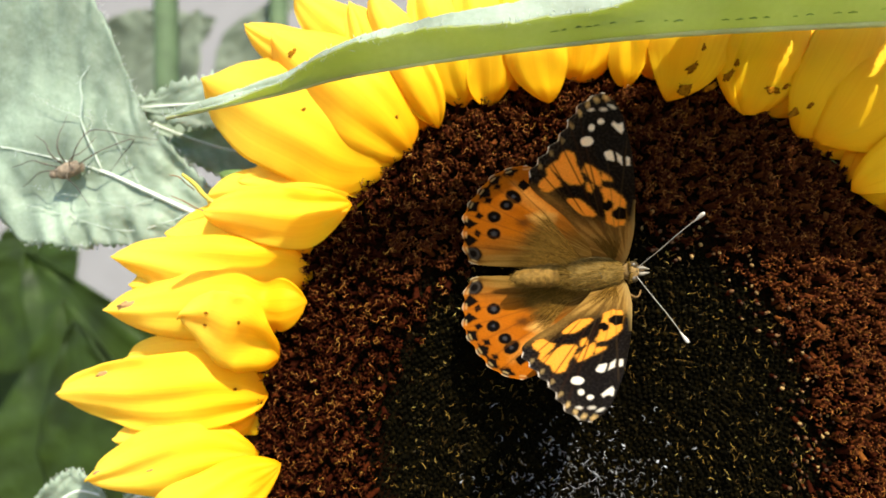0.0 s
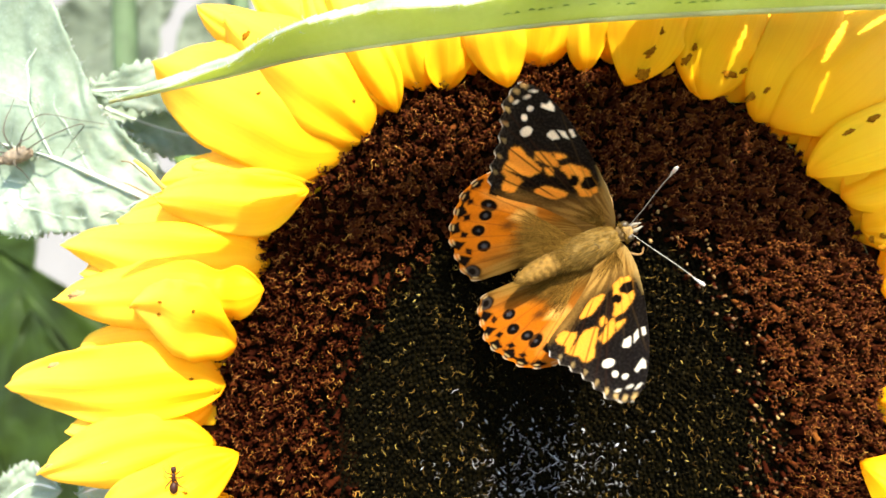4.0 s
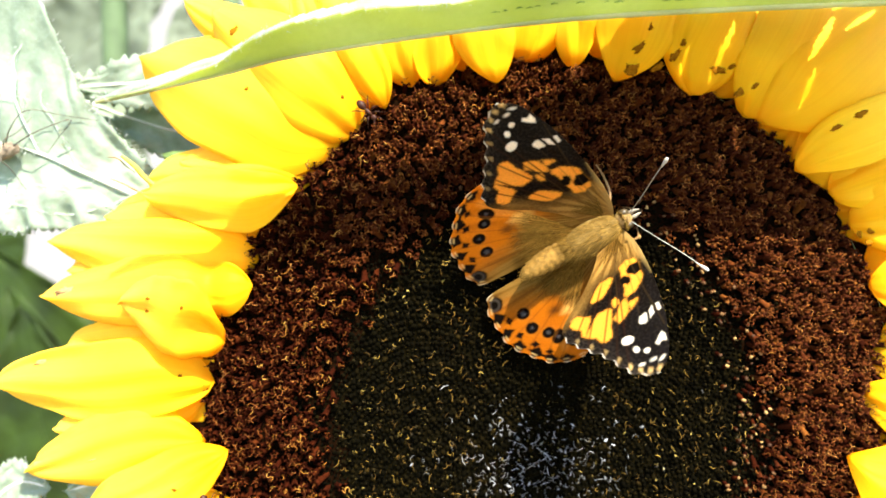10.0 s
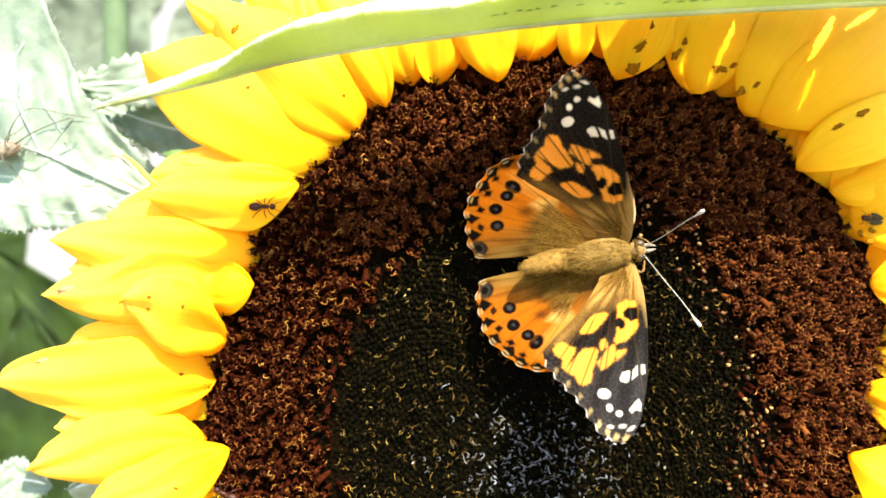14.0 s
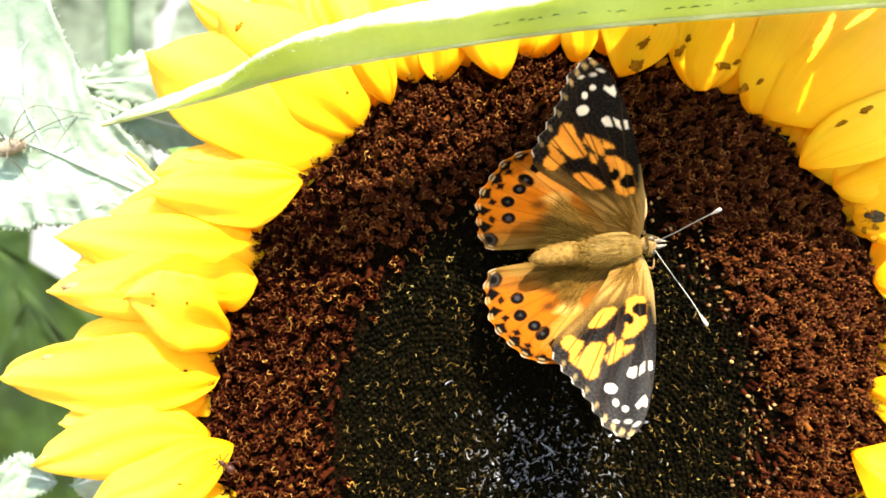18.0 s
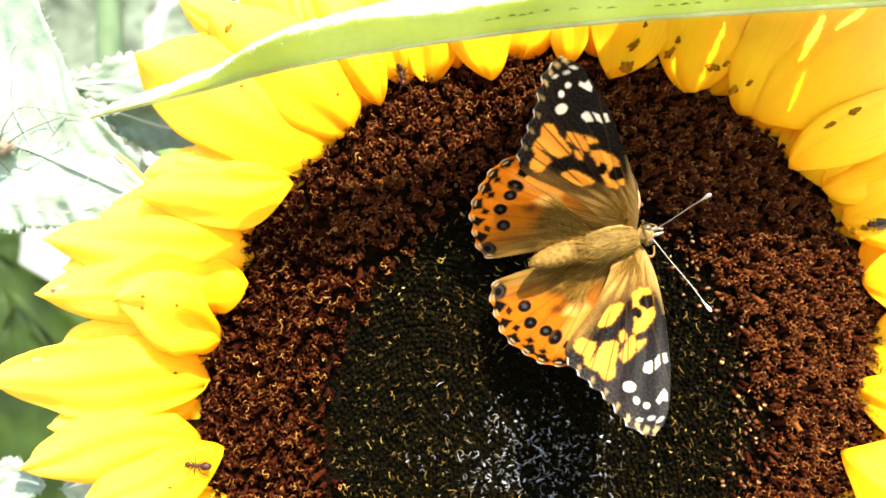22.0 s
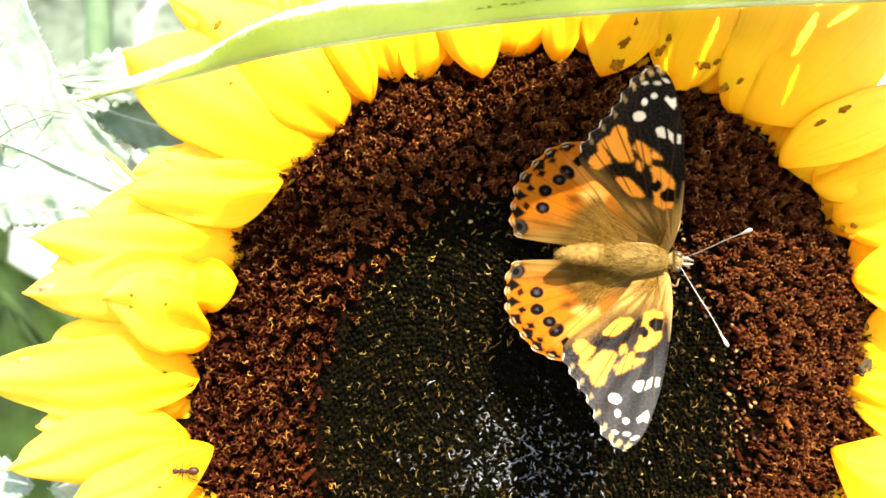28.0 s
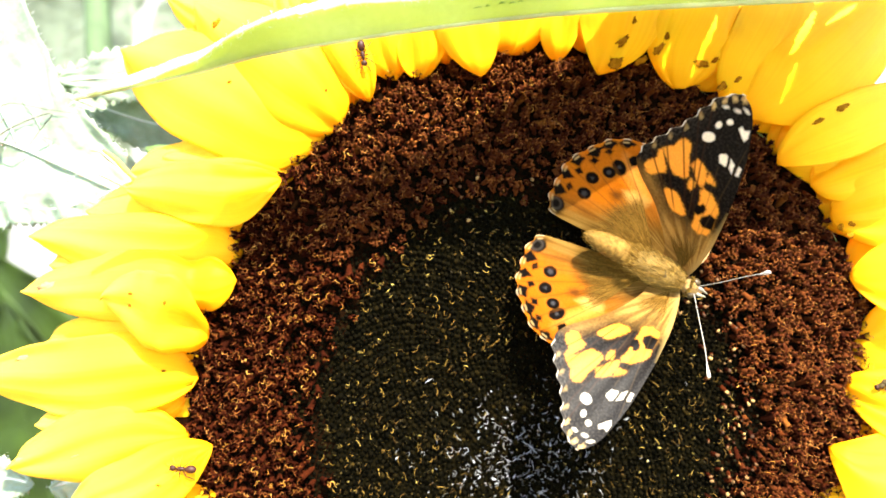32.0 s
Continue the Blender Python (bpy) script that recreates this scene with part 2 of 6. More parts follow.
M_STRAW = plain("dry_straw", (0.50, 0.42, 0.07), 0.5, 0.3, 0.7, 0.1)
M_SPIDER = plain("harvestman_tan", (0.27, 0.21, 0.14), 0.8, 0.7, 0.6, 0.2, 0.2)
M_SPIDERLEG = plain("harvestman_leg", (0.085, 0.068, 0.045), 0.6, 0.4, 0.6)
M_WALL = plain("white_wall", (0.21, 0.205, 0.20), 40, 0.06, 0.8, 0.2, 0.5)
M_GROUND = plain("garden_soil", (0.16, 0.14, 0.10), 20, 0.4, 0.9, 0.1, 3)
M_SPOT = plain("petal_spot", (0.26, 0.10, 0.003), 0.35, 0.5, 0.8, 0.02)
M_WITHER = plain("withered_tip", (0.36, 0.20, 0.07), 0.5, 0.4, 0.7)


# ---- building ----
def mesh(name, verts, faces, mats, smooth=True, index=None):
    """A mesh from millimetres."""
    me = bpy.data.meshes.new(name)
    me.from_pydata([tuple(c * MM for c in v) for v in verts], [], [tuple(f) for f in faces])
    for m in mats if isinstance(mats, (list, tuple)) else [mats]:
        me.materials.append(m)
    if index is not None:
        me.polygons.foreach_set("material_index", np.asarray(index, dtype=np.int32))
    me.polygons.foreach_set("use_smooth", np.full(len(me.polygons), smooth))
    me.update()
    return me


def root(name, m, label, category, group="", kind=""):
    ob = new(name)
    ob.empty_display_size = 0.004
    ob.matrix_basis = m
    return tagged(ob, label, category, group, kind)


def part(name, me, parent, label="", m=None):
    ob = new(name, me)
    ob.parent = parent
    if m is not None:
        ob.matrix_basis = m
    return tagged(ob, label)


def thick(ob, millimetres):
    mod = ob.modifiers.new("thickness", "SOLIDIFY")
    mod.thickness, mod.offset = millimetres * MM, 0
    return ob


def tube(points, radii, sides=6):
    """Verts and faces of a tapering tube along points, closed at both ends."""
    pts = [Vector(p) for p in points]
    verts, faces = [], []
    up = Vector((0.3, 0.2, 1))
    for i, p in enumerate(pts):
        d = (pts[min(i + 1, len(pts) - 1)] - pts[max(i - 1, 0)]).normalized()
        if abs(d.dot(up.normalized())) > 0.97:
            up = Vector((1, 0.1, 0.2))
        a = d.cross(up).normalized()
        b = d.cross(a)
        r = radii[i] if isinstance(radii, (list, tuple)) else radii
        for k in range(sides):
            w = 2 * math.pi * k / sides
            verts.append(p + a * (r * math.cos(w)) + b * (r * math.sin(w)))
    for i in range(len(pts) - 1):
        for k in range(sides):
            j = (k + 1) % sides
            faces.append((i * sides + k, i * sides + j, (i + 1) * sides + j, (i + 1) * sides + k))
    faces.append(tuple(range(sides))[::-1])
    n = (len(pts) - 1) * sides
    faces.append(tuple(n + k for k in range(sides)))
    return [tuple(v) for v in verts], faces


def joined(pieces):
    verts, faces = [], []
    for v, f in pieces:
        n = len(verts)
        verts += v
        faces += [tuple(i + n for i in q) for q in f]
    return verts, faces


def blob(center, radii, rings=10, sides=14, lump=0.0, seed=0, turn=None):
    """An egg-shaped body with its long axis on x; lump roughens it."""
    verts, faces = [], []
    c = Vector(center)
    t = Euler([radians(a) for a in turn]).to_matrix() if turn else Matrix.Identity(3)
    for i in range(rings + 1):
        u = math.pi * i / rings
        for k in range(sides):
            w = 2 * math.pi * k / sides
            d = Vector((-math.cos(u), math.sin(u) * math.cos(w), math.sin(u) * math.sin(w)))
            s = 1 + lump * noise.noise(d * 3 + Vector((seed, 0, 0)))
            verts.append(tuple(c + t @ Vector((d.x * radii[0] * s, d.y * radii[1] * s, d.z * radii[2] * s))))
    for i in range(rings):
        for k in range(sides):
            j = (k + 1) % sides
            faces.append((i * sides + k, i * sides + j, (i + 1) * sides + j, (i + 1) * sides + k))
    return verts, faces


def smooth_line(points, n, closed=False):
    """n points on a Catmull-Rom curve through points."""
    p = np.array(points, dtype=float)
    m = len(p)
    out = []
    spans = m if closed else m - 1
    for t in np.linspace(0, spans, n, endpoint=not closed):
        i = min(int(t), spans - 1)
        f = t - i
        ids = [(i - 1) % m, i % m, (i + 1) % m, (i + 2) % m] if closed else [max(i - 1, 0), i, min(i + 1, m - 1), min(i + 2, m - 1)]
        a, b, c, d = p[ids]
        out.append(0.5 * (2 * b + (c - a) * f + (2 * a - 5 * b + 4 * c - d) * f * f + (3 * b - a - 3 * c + d) * f ** 3))
    return np.array(out)


# ---- setting ----
ground_me = mesh("ground", [(-30000, -30000, 0), (30000, -30000, 0), (30000, 30000, 0), (-30000, 30000, 0)], [(0, 1, 2, 3)], M_GROUND)
tagged(new("ground", ground_me), "dry brown garden soil under the plants", "ground", kind="structure")

wall_v, wall_f = [], []
for x0, x1, y0, y1, z0, z1 in [(-2600, 2600, 1500, 1620, 0, 3400)]:
    wall_v = [(x, y, z) for x in (x0, x1) for y in (y0, y1) for z in (z0, z1)]
    wall_f = [(0, 1, 3, 2), (4, 6, 7, 5), (0, 4, 5, 1), (2, 3, 7, 6), (0, 2, 6, 4), (1, 5, 7, 3)]
tagged(new("wall_garden", mesh("wall_garden", wall_v, wall_f, M_WALL, smooth=False)), "plain white rendered garden wall far behind the flower", "wall", kind="structure")

# ---- sunflower ----
CX, CY, RX, RY = 16.5, -28.0, 55.5, 59.5
sunflower = root("sunflower", plan(CX, CY, 0), "large yellow sunflower head with dark brown disc in full bloom", "sunflower")


def dome(r):
    """Height of the disc's floor at a share r of its radius."""
    return 1.5 - 2.5 * r ** 4 - 1.6 * math.exp(-(r / 0.3) ** 2)


def disc_floor():
    verts, faces = [(0, 0, dome(0))], []
    rings, sides = 60, 180
    for i in range(1, rings + 1):
        r = i / rings * 1.09
        for k in range(sides):
            a = 2 * math.pi * k / sides
            verts.append((RX * r * math.cos(a), RY * r * math.sin(a), dome(r) + 0.3 * noise.noise((i * 0.36, k * 0.35, 0))))
    for k in range(sides):
        j = (k + 1) % sides
        faces.append((0, 1 + k, 1 + j))
        for i in range(rings - 1):
            a, b = 1 + i * sides, 1 + (i + 1) * sides
            faces.append((a + k, b + k, b + j, a + j))
    heart = [1 if math.hypot(verts[f[-1]][0] / RX, verts[f[-1]][1] / RY) + 0.09 * noise.noise(Vector(verts[f[-1]]) * 0.6) < 0.58 else 0 for f in faces]
    return mesh("disc", verts, faces, [M_DISC, M_CORE], index=heart)


part("disc", disc_floor(), sunflower, "dark brown floor of the flower disc")


def receptacle():
    verts, faces = [], []
    rows = [(1.03, -1.0), (1.08, -5), (1.02, -11), (0.8, -18), (0.5, -25), (0.26, -31), (0.2, -36)]
    sides = 60
    for r, z in rows:
        for k in range(sides):
            a = 2 * math.pi * k / sides
            w = 1 + 0.03 * noise.noise((math.cos(a) * 4, math.sin(a) * 4, z * 0.2))
            verts.append((RX * r * w * math.cos(a), RY * r * w * math.sin(a), z))
    for i in range(len(rows) - 1):
        for k in range(sides):
            j = (k + 1) % sides
            faces.append((i * sides + k, (i + 1) * sides + k, (i + 1) * sides + j, i * sides + j))
    return mesh("receptacle", verts, faces, M_STEM)


part("receptacle", receptacle(), sunflower, "green fleshy back of the flower head")
stem_path = smooth_line([(0, 0, -34), (0, -20, -55), (2, -90, -85), (4, -300, -130), (0, -800, -215), (-6, -1440, -275)], 30)
part("stem", mesh("stem", *tube(stem_path, [10.5 + 0.25 * i for i in range(30)], 12), M_STEM), sunflower, "thick green hairy stem")


def sepal_mesh(seed):
    r = random.Random(seed)
    length, width = r.uniform(20, 27), r.uniform(6, 9)
    verts, faces = [], []
    for i in range(13):
        s = i / 12
        w = width * (1 - s) ** 0.7 * min(1, 0.6 + s * 2) * (1 if s < 0.99 else 0.02)
        for k in range(7):
            v = k / 3 - 1
            verts.append((length * s, w * v, -9 * s * s - 4 * v * v * (1 - s) + 0.5 * noise.noise((s * 5, v * 2, seed))))
    for i in range(12):
        for k in range(6):
            a = i * 7 + k
            faces.append((a, a + 1, a + 8, a + 7))
    return mesh("sepal", verts, faces, M_SEPAL)


sepal_meshes = [sepal_mesh(s) for s in range(4)]
for i in range(34):
    a = 2 * math.pi * (i + 0.3 * math.sin(i * 7.1)) / 34
    deep = -7 - 2.5 * (i % 3)
    thick(part("sepal", sepal_meshes[i % 4], sunflower, "", pose(RX * 0.99 * math.cos(a) * MM, RY * 0.99 * math.sin(a) * MM, deep * MM, 0, 0, math.degrees(a) + 9 * math.sin(i * 3.3))), 0.5)


def petal_mesh(length, width, seed, rise, fall, cup, blunt, point, twist=0.0, wave=1.0, bulb=0.0):
    """A ray petal along x from its rounded inner end to its tip, with creases and curled edges."""
    rows, cols = 52, 28
    r = random.Random(seed * 17 + 3)
    creases = [(r.uniform(-0.6, 0.6), r.uniform(0.12, 0.45), r.uniform(0.10, 0.3), r.uniform(-0.9, 0.9)) for _ in range(r.choice((1, 2, 2)))]
    curl = r.uniform(-1.0, 2.2), r.uniform(-1.0, 2.2)
    sharp, skew = r.uniform(0.85, 1.6), r.uniform(-0.22, 0.22)
    verts, along, across = [], [], []
    for i in range(rows + 1):
        s = i / rows
        inner = math.sqrt(max(0.0, 1 - (1 - min(s / blunt, 1)) ** 2)) ** sharp
        outer = 1.0 if s < point else max(0.0, math.cos((s - point) / (1 - point) * math.pi / 2)) ** 0.45
        belly = 0.9 + 0.1 * math.sin(math.pi * min(1, s * 1.2))
        belly *= 1 - bulb * math.exp(-((s - 0.2) / 0.07) ** 2)
        w = width / 2 * max(inner * outer * belly, 0.012)
        z = rise * math.sin(math.pi * min(s / 0.62, 1) * 0.5) - rise * 0.3 * max(0, 1 - s / 0.10) ** 2 - fall * max(0, s - 0.28) ** 1.6
        z -= bulb * 4 * math.exp(-((s - 0.2) / 0.06) ** 2)
        side = 1.6 * noise.noise((s * 1.6, seed * 3.7, 1.3))
        lean = skew * width * max(0, 1 - s / 0.3) ** 2
        for k in range(cols + 1):
            v = k / cols * 2 - 1
            edge = 1 + 0.07 * noise.noise((s * 4, seed * 1.9 + (7 if v > 0 else 0), 4)) * wave
            y = v * w * edge + side * math.sin(math.pi * s) + lean
            zz = z - cup * v * v * inner * (0.7 + 0.7 * s) + 0.10 * math.cos(v * 9.4 + seed) * inner
            zz += 0.7 * noise.noise((v * 2.2 + seed * 1.7, s * 1.2, seed * 0.7)) * inner
            for vc, deep, wide, drift in creases:
                zz -= deep * inner * math.exp(-((v - vc - drift * (s - 0.4)) / wide) ** 2) * min(1, 3 * (1 - s))
            zz += curl[v > 0] * max(0, abs(v) - 0.5) ** 2 * 4 * inner * (0.5 + noise.noise((s * 2.2, seed * 2.9, 3.0 if v > 0 else 8.0)))
            zz += wave * 1.5 * noise.noise((s * 2.4, v * 1.2, seed * 2.3)) * inner + wave * 0.8 * abs(v) ** 3 * noise.noise((s * 7, v, seed * 5.1))
            zz += twist * v * s * width * 0.3
            verts.append((length * s, y, zz))
            along.append(s)
            across.append(v * 0.5 + seed * 3.1)
    faces = []
    for i in range(rows):
        for k in range(cols):
            a = i * (cols + 1) + k
            faces.append((a, a + 1, a + cols + 2, a + cols + 1))
    me = mesh("petal", verts, faces, M_PETAL)
    me.attributes.new("along", "FLOAT", "POINT").data.foreach_set("value", along)
    me.attributes.new("across", "FLOAT", "POINT").data.foreach_set("value", across)
    return me


petal_count = 0
petal_verts, petal_faces = [], []


def petal(x, y, tx, ty, width, z, rise=4.0, fall=9.0, cup=2.0, blunt=0.22, point=0.5, pitch=0.0, roll=0.0, twist=0.0, wave=1.0, bulb=0.0, label=""):
    """A petal of the sunflower from its inner end to its tip, in the plan."""
    global petal_count
    petal_count += 1
    length = math.hypot(tx - x, ty - y)
    me = petal_mesh(length, width, petal_count, rise, fall, cup, blunt, point, twist, wave, bulb)
    m = pose((x - CX) * MM, (y - CY) * MM, z * MM, 0, 0, math.degrees(math.atan2(ty - y, tx - x))) @ pose(0, 0, 0, roll, -pitch, 0)
    n = len(petal_verts)
    petal_verts.extend(m @ v.co for v in me.vertices)
    petal_faces.extend(tuple(i + n for i in p.vertices) for p in me.polygons)
    return thick(part("petal", me, sunflower, label, m), 0.28)


petal(-37.8, -24.7, -61.3, -28.4, 8.0, -0.5, fall=3)
petal(-36.4, -19.5, -70.8, -21.3, 12.8, 2.0, rise=3.5, fall=5, point=0.42, blunt=0.3)
petal(-38.0, -28.5, -64.7, -34.7, 11.2, 2.5, fall=5, point=0.45, blunt=0.3)
petal(-33.4, -31.4, -56.0, -43.2, 9.8, 5.0, fall=7, cup=3, blunt=0.35)
petal(-29.4, -1.0, -62.4, 1.2, 11.2, 1.5, rise=4, fall=7, point=0.4, blunt=0.2, cup=2.5)
petal(-29.5, -6.5, -62.8, -7.4, 11.2, 4.5, rise=3, fall=8, point=0.45, blunt=0.2, cup=2.5, bulb=0.3)
petal(-33.2, -13.2, -48.6, -8.0, 15.5, 6.2, rise=3, fall=4, cup=2.2, blunt=0.5, point=0.5, roll=-16, twist=-0.5, wave=2.2)
petal(-22.8, 7.8, -46.7, 8.6, 9.6, 3.5, rise=3, fall=5, blunt=0.3)
petal(-17.3, 14.7, -47.6, 30.2, 17.5, 2.0, rise=4, fall=6, cup=3.5, blunt=0.3, point=0.62)
petal(-20.1, 13.4, -41.8, 13.9, 11.0, 0.0, rise=3, fall=5)
petal(-12.6, 19.8, -36.3, 37.8, 15.0, 3.0, rise=4, fall=8, cup=3, blunt=0.35, point=0.55)
petal(-11.3, 26.5, -41.7, 40.3, 10.5, -1.5, rise=3, fall=5, point=0.5)
petal(-9.5, 26.7, -34.2, 47.0, 11.0, -2.5, rise=3, fall=8)
petal(-8.3, 22.8, -20.2, 45.2, 7.5, 2.5, rise=4, fall=10, blunt=0.3)
petal(-11.5, 22.4, -24.2, 44.1, 8.0, 0.5, rise=4, fall=10)
petal(-4.3, 26.3, -12.2, 48.3, 9.5, 1.5, rise=4, fall=10)
petal(0.5, 26.3, -4.4, 48.8, 8.6, 2.5, rise=4, fall=10)
petal(6.7, 26.0, 5.9, 48.9, 10.0, 4.5, rise=4, fall=10, blunt=0.3, cup=3)
petal(4.1, 28.8, 1.5, 50.7, 8.0, 0.0, rise=3, fall=10)
petal(10.9, 30.3, 10.7, 51.8, 9.1, -0.5, rise=3, fall=10)
petal(14.7, 29.9, 15.5, 49.9, 8.9, 2.0, rise=4, fall=10)
petal(20.8, 28.8, 19.4, 50.4, 6.6, 3.0, rise=4, fall=10, blunt=0.3)
petal(24.8, 30.8, 25.4, 51.6, 7.0, 0.0, rise=3, fall=10)
petal(28.5, 26.1, 34.4, 50.9, 13.4, 4.0, rise=4, fall=10, blunt=0.4, cup=3)
petal(37.0, 25.6, 46.5, 50.6, 13.4, 2.5, rise=4, fall=10, blunt=0.4)
petal(42.4, 24.5, 52.4, 48.3, 6.8, 1.5, rise=3, fall=9, blunt=0.3)
petal(47.8, 21.5, 62.1, 46.3, 12.5, 2.0, rise=4, fall=9, blunt=0.4)
petal(45.2, 24.4, 58.8, 50.0, 10.2, -0.5, rise=3, fall=9)
petal(52.6, 18.0, 75.0, 40.5, 17.0, 3.1, rise=4, fall=8, blunt=0.4, cup=3)
petal(54.7, 13.8, 80.5, 24.1, 9.5, 4.3, rise=4, fall=8, blunt=0.35, cup=0.6, wave=0.15, roll=-14)
petal(61.3, 10.2, 85.6, 19.1, 11.4, 2.1, rise=3, fall=8)
petal(64.6, 5.0, 88.3, 10.3, 10.2, -0.5, rise=3, fall=8)
petal(65.4, 2.9, 88.4, 10.1, 13.6, 2.0, rise=4, fall=8, blunt=0.4)
petal(68.0, -6.9, 90.3, -3.5, 14.8, 3.0, rise=4, fall=8, blunt=0.45)
petal(69.4, -16.0, 92.2, -14.6, 12.5, 0.5, rise=4, fall=8)
petal(67.4, -25.0, 90.7, -25.2, 12.5, 2.5, rise=4, fall=8, blunt=0.4)
petal(70.1, -31.3, 91.6, -35.8, 11.4, 0.0, rise=3, fall=8)
petal(63.5, -35.7, 87.3, -41.1, 15.3, 3.5, rise=4, fall=8, blunt=0.4, cup=3)
petal(61.7, -43.4, 85.1, -51.7, 13.6, 1.5, rise=4, fall=8)
petal(-34.1, -38.9, -54.0, -49.9, 10.0, 1.5, rise=3, fall=7)
petal(-31.1, -43.9, -48.2, -55.8, 11.0, 2.5, rise=3, fall=7)
petal(-28.5, -3.5, -60.0, -3.4, 12.0, -1.5, rise=3, fall=4)
petal(-32.2, -15.5, -60.9, -15.7, 12.0, -1.5, rise=3, fall=4)
petal(-35.1, -26.8, -59.3, -24.2, 10.0, -2.0, rise=3, fall=4)
petal(-22.6, 10.8, -47.9, 11.3, 12.0, -1.5, rise=3, fall=4)
petal(-28.4, 3.7, -54.2, 5.2, 12.0, -1.0, rise=3, fall=4)
petal(-14.9, 20.5, -42.3, 32.7, 12.0, -1.5, rise=3, fall=4)
petal(59.6, 12.7, 80.9, 18.6, 9.1, -0.5, rise=3, fall=8)
petal(50.6, 20.4, 68.9, 35.2, 11.4, -0.5, rise=3, fall=8)
petal(56.9, 13.7, 79.4, 20.7, 12.5, 0.5, rise=3, fall=8)
petal(55.6, 15.6, 79.2, 24.2, 11.4, -0.7, rise=3, fall=8)
petal(63.8, 6.2, 86.6, 12.1, 11.4, -0.7, rise=3, fall=8)
petal(68.6, -1.7, 88.3, 1.9, 12.5, -0.5, rise=3, fall=8)
# the rest of the ring, past the lower edge of the head
rest = random.Random(5)
for i in range(21):
    a = radians(200 + i * 6.9 + rest.uniform(-1.5, 1.5))
    ex, ey = CX + RX * 0.97 * math.cos(a), CY + RY * 0.97 * math.sin(a)
    reach = rest.uniform(30, 40)
    b = a + radians(rest.uniform(-9, 9))
    if ey < -46:
        petal(ex, ey, ex + reach * math.cos(b), ey + reach * math.sin(b), rest.uniform(10, 14), rest.uniform(-1.5, 2.5), cup=rest.uniform(1, 3), pitch=rest.uniform(-4, 10))


petal_tree = BVHTree.FromPolygons(petal_verts, petal_faces)


def on_petals(x, y, otherwise=3.5):
    """Height of the petals over a point of the plan."""
    hit = petal_tree.ray_cast(Vector(((x - CX) * MM, (y - CY) * MM, 0.1)), Vector((0, 0, -1)))[0]
    return hit.z / MM if hit else otherwise


# ---- petal marks ----
def mark(x, y, sx, sy, turn, mat, label, name="spot"):
    """A small stain or withered bit lying on a petal."""
    v, f = blob((0, 0, 0), (sx * 1.25, sy * 1.25, 0.07), 12, 24, 0.9, x)
    part(name, mesh(name, v, f, mat), sunflower, label, pose((x - CX) * MM, (y - CY) * MM, (on_petals(x, y) + 0.2) * MM, 0, 0, turn))


# ---- leaves ----
def blade_mesh(name, spine, left, right, mat, seed, fold_left, fold_right, rows=70, cols=14, teeth=0.35, wave=1.0, light_slits=(), saw=0.0):
    """A leaf blade: a spine curve, half widths along it, and the way in which each half stands out from it."""
    sp = smooth_line(spine, rows + 1)
    lw = np.interp(np.linspace(0, 1, rows + 1), np.linspace(0, 1, len(left)), left)
    rw = np.interp(np.linspace(0, 1, rows + 1), np.linspace(0, 1, len(right)), right)
    verts, faces, index = [], [], []
    for i in range(rows + 1):
        for k in range(-cols, cols + 1):
            v = abs(k) / cols
            w = (lw if k < 0 else rw)[i]
            way = Vector(fold_left if k < 0 else fold_right).normalized()
            tooth = 1 + (teeth / max(w, 1)) * (1 if v > 0.98 else 0) * 4 * abs((i * 0.37 + seed) % 1 - 0.5)
            notch = saw * v ** 8 * (0.3 + abs(math.sin(i / 23.0))) * ((i / 17.0 + 0.9 * math.sin(i / 31.0)) % 1.0) * min(1, w / 3)
            p = Vector(sp[i]) + way * (w * v * tooth + notch)
            n = wave * (1.2 * noise.noise((i * 7.0 / rows, v * 1.6 + seed, seed)) + 0.3 * noise.noise((i * 19.0 / rows, v * 4 + seed * 3.1, k * 0.01)) + 0.5 * math.sin(i * 63.0 / rows + v * 5) * v * 0.5)
            verts.append(tuple(p + Vector((0.1, 0.25, 0.95)) * n * v ** 0.5))
    n = 2 * cols + 1
    for i in range(rows):
        for k in range(n - 1):
            a = i * n + k
            side, w = (-1, lw[i]) if k < cols else (1, rw[i])
            across = abs(k + 0.5 - cols) / cols * w
            in_slit = False
            for s, x0, w0, x1, w1, half in light_slits:
                if s == side:
                    ex, ew = x1 - x0, w1 - w0
                    f = min(1, max(0, ((sp[i][0] - x0) * ex + (across - w0) * ew) / (ex * ex + ew * ew)))
                    in_slit |= math.hypot(sp[i][0] - x0 - f * ex, across - w0 - f * ew) < half * (1 - 0.6 * abs(2 * f - 1))
            if not in_slit:
                faces.append((a, a + 1, a + n + 1, a + n))
                index.append(1 if side > 0 and len(mat) > 1 else 0)
    return mesh(name, verts, faces, mat, index=index), sp, lw, rw


def fringe(name, line, length, seed, mat, parent, out, count=160, thin=0.05):
    """Short pale hairs along a margin."""
    r = random.Random(seed)
    pieces = []
    for i in range(count):
        p = Vector(line[int(r.random() * (len(line) - 1))]) + Vector((r.uniform(-.6, .6), r.uniform(-.6, .6), r.uniform(-.3, .3)))
        d = (Vector(out) + Vector((r.uniform(-.7, .7), r.uniform(-.7, .7), r.uniform(-.4, .6)))).normalized() * length * r.uniform(.5, 1.2)
        pieces.append(tube([p, p + d * 0.6, p + d], [thin, thin * 0.7, thin * 0.3], 3))
    ob = part(name, mesh(name, *joined(pieces), mat), parent, "short pale hairs")
    ob["kind"] = "stuff"
    return ob


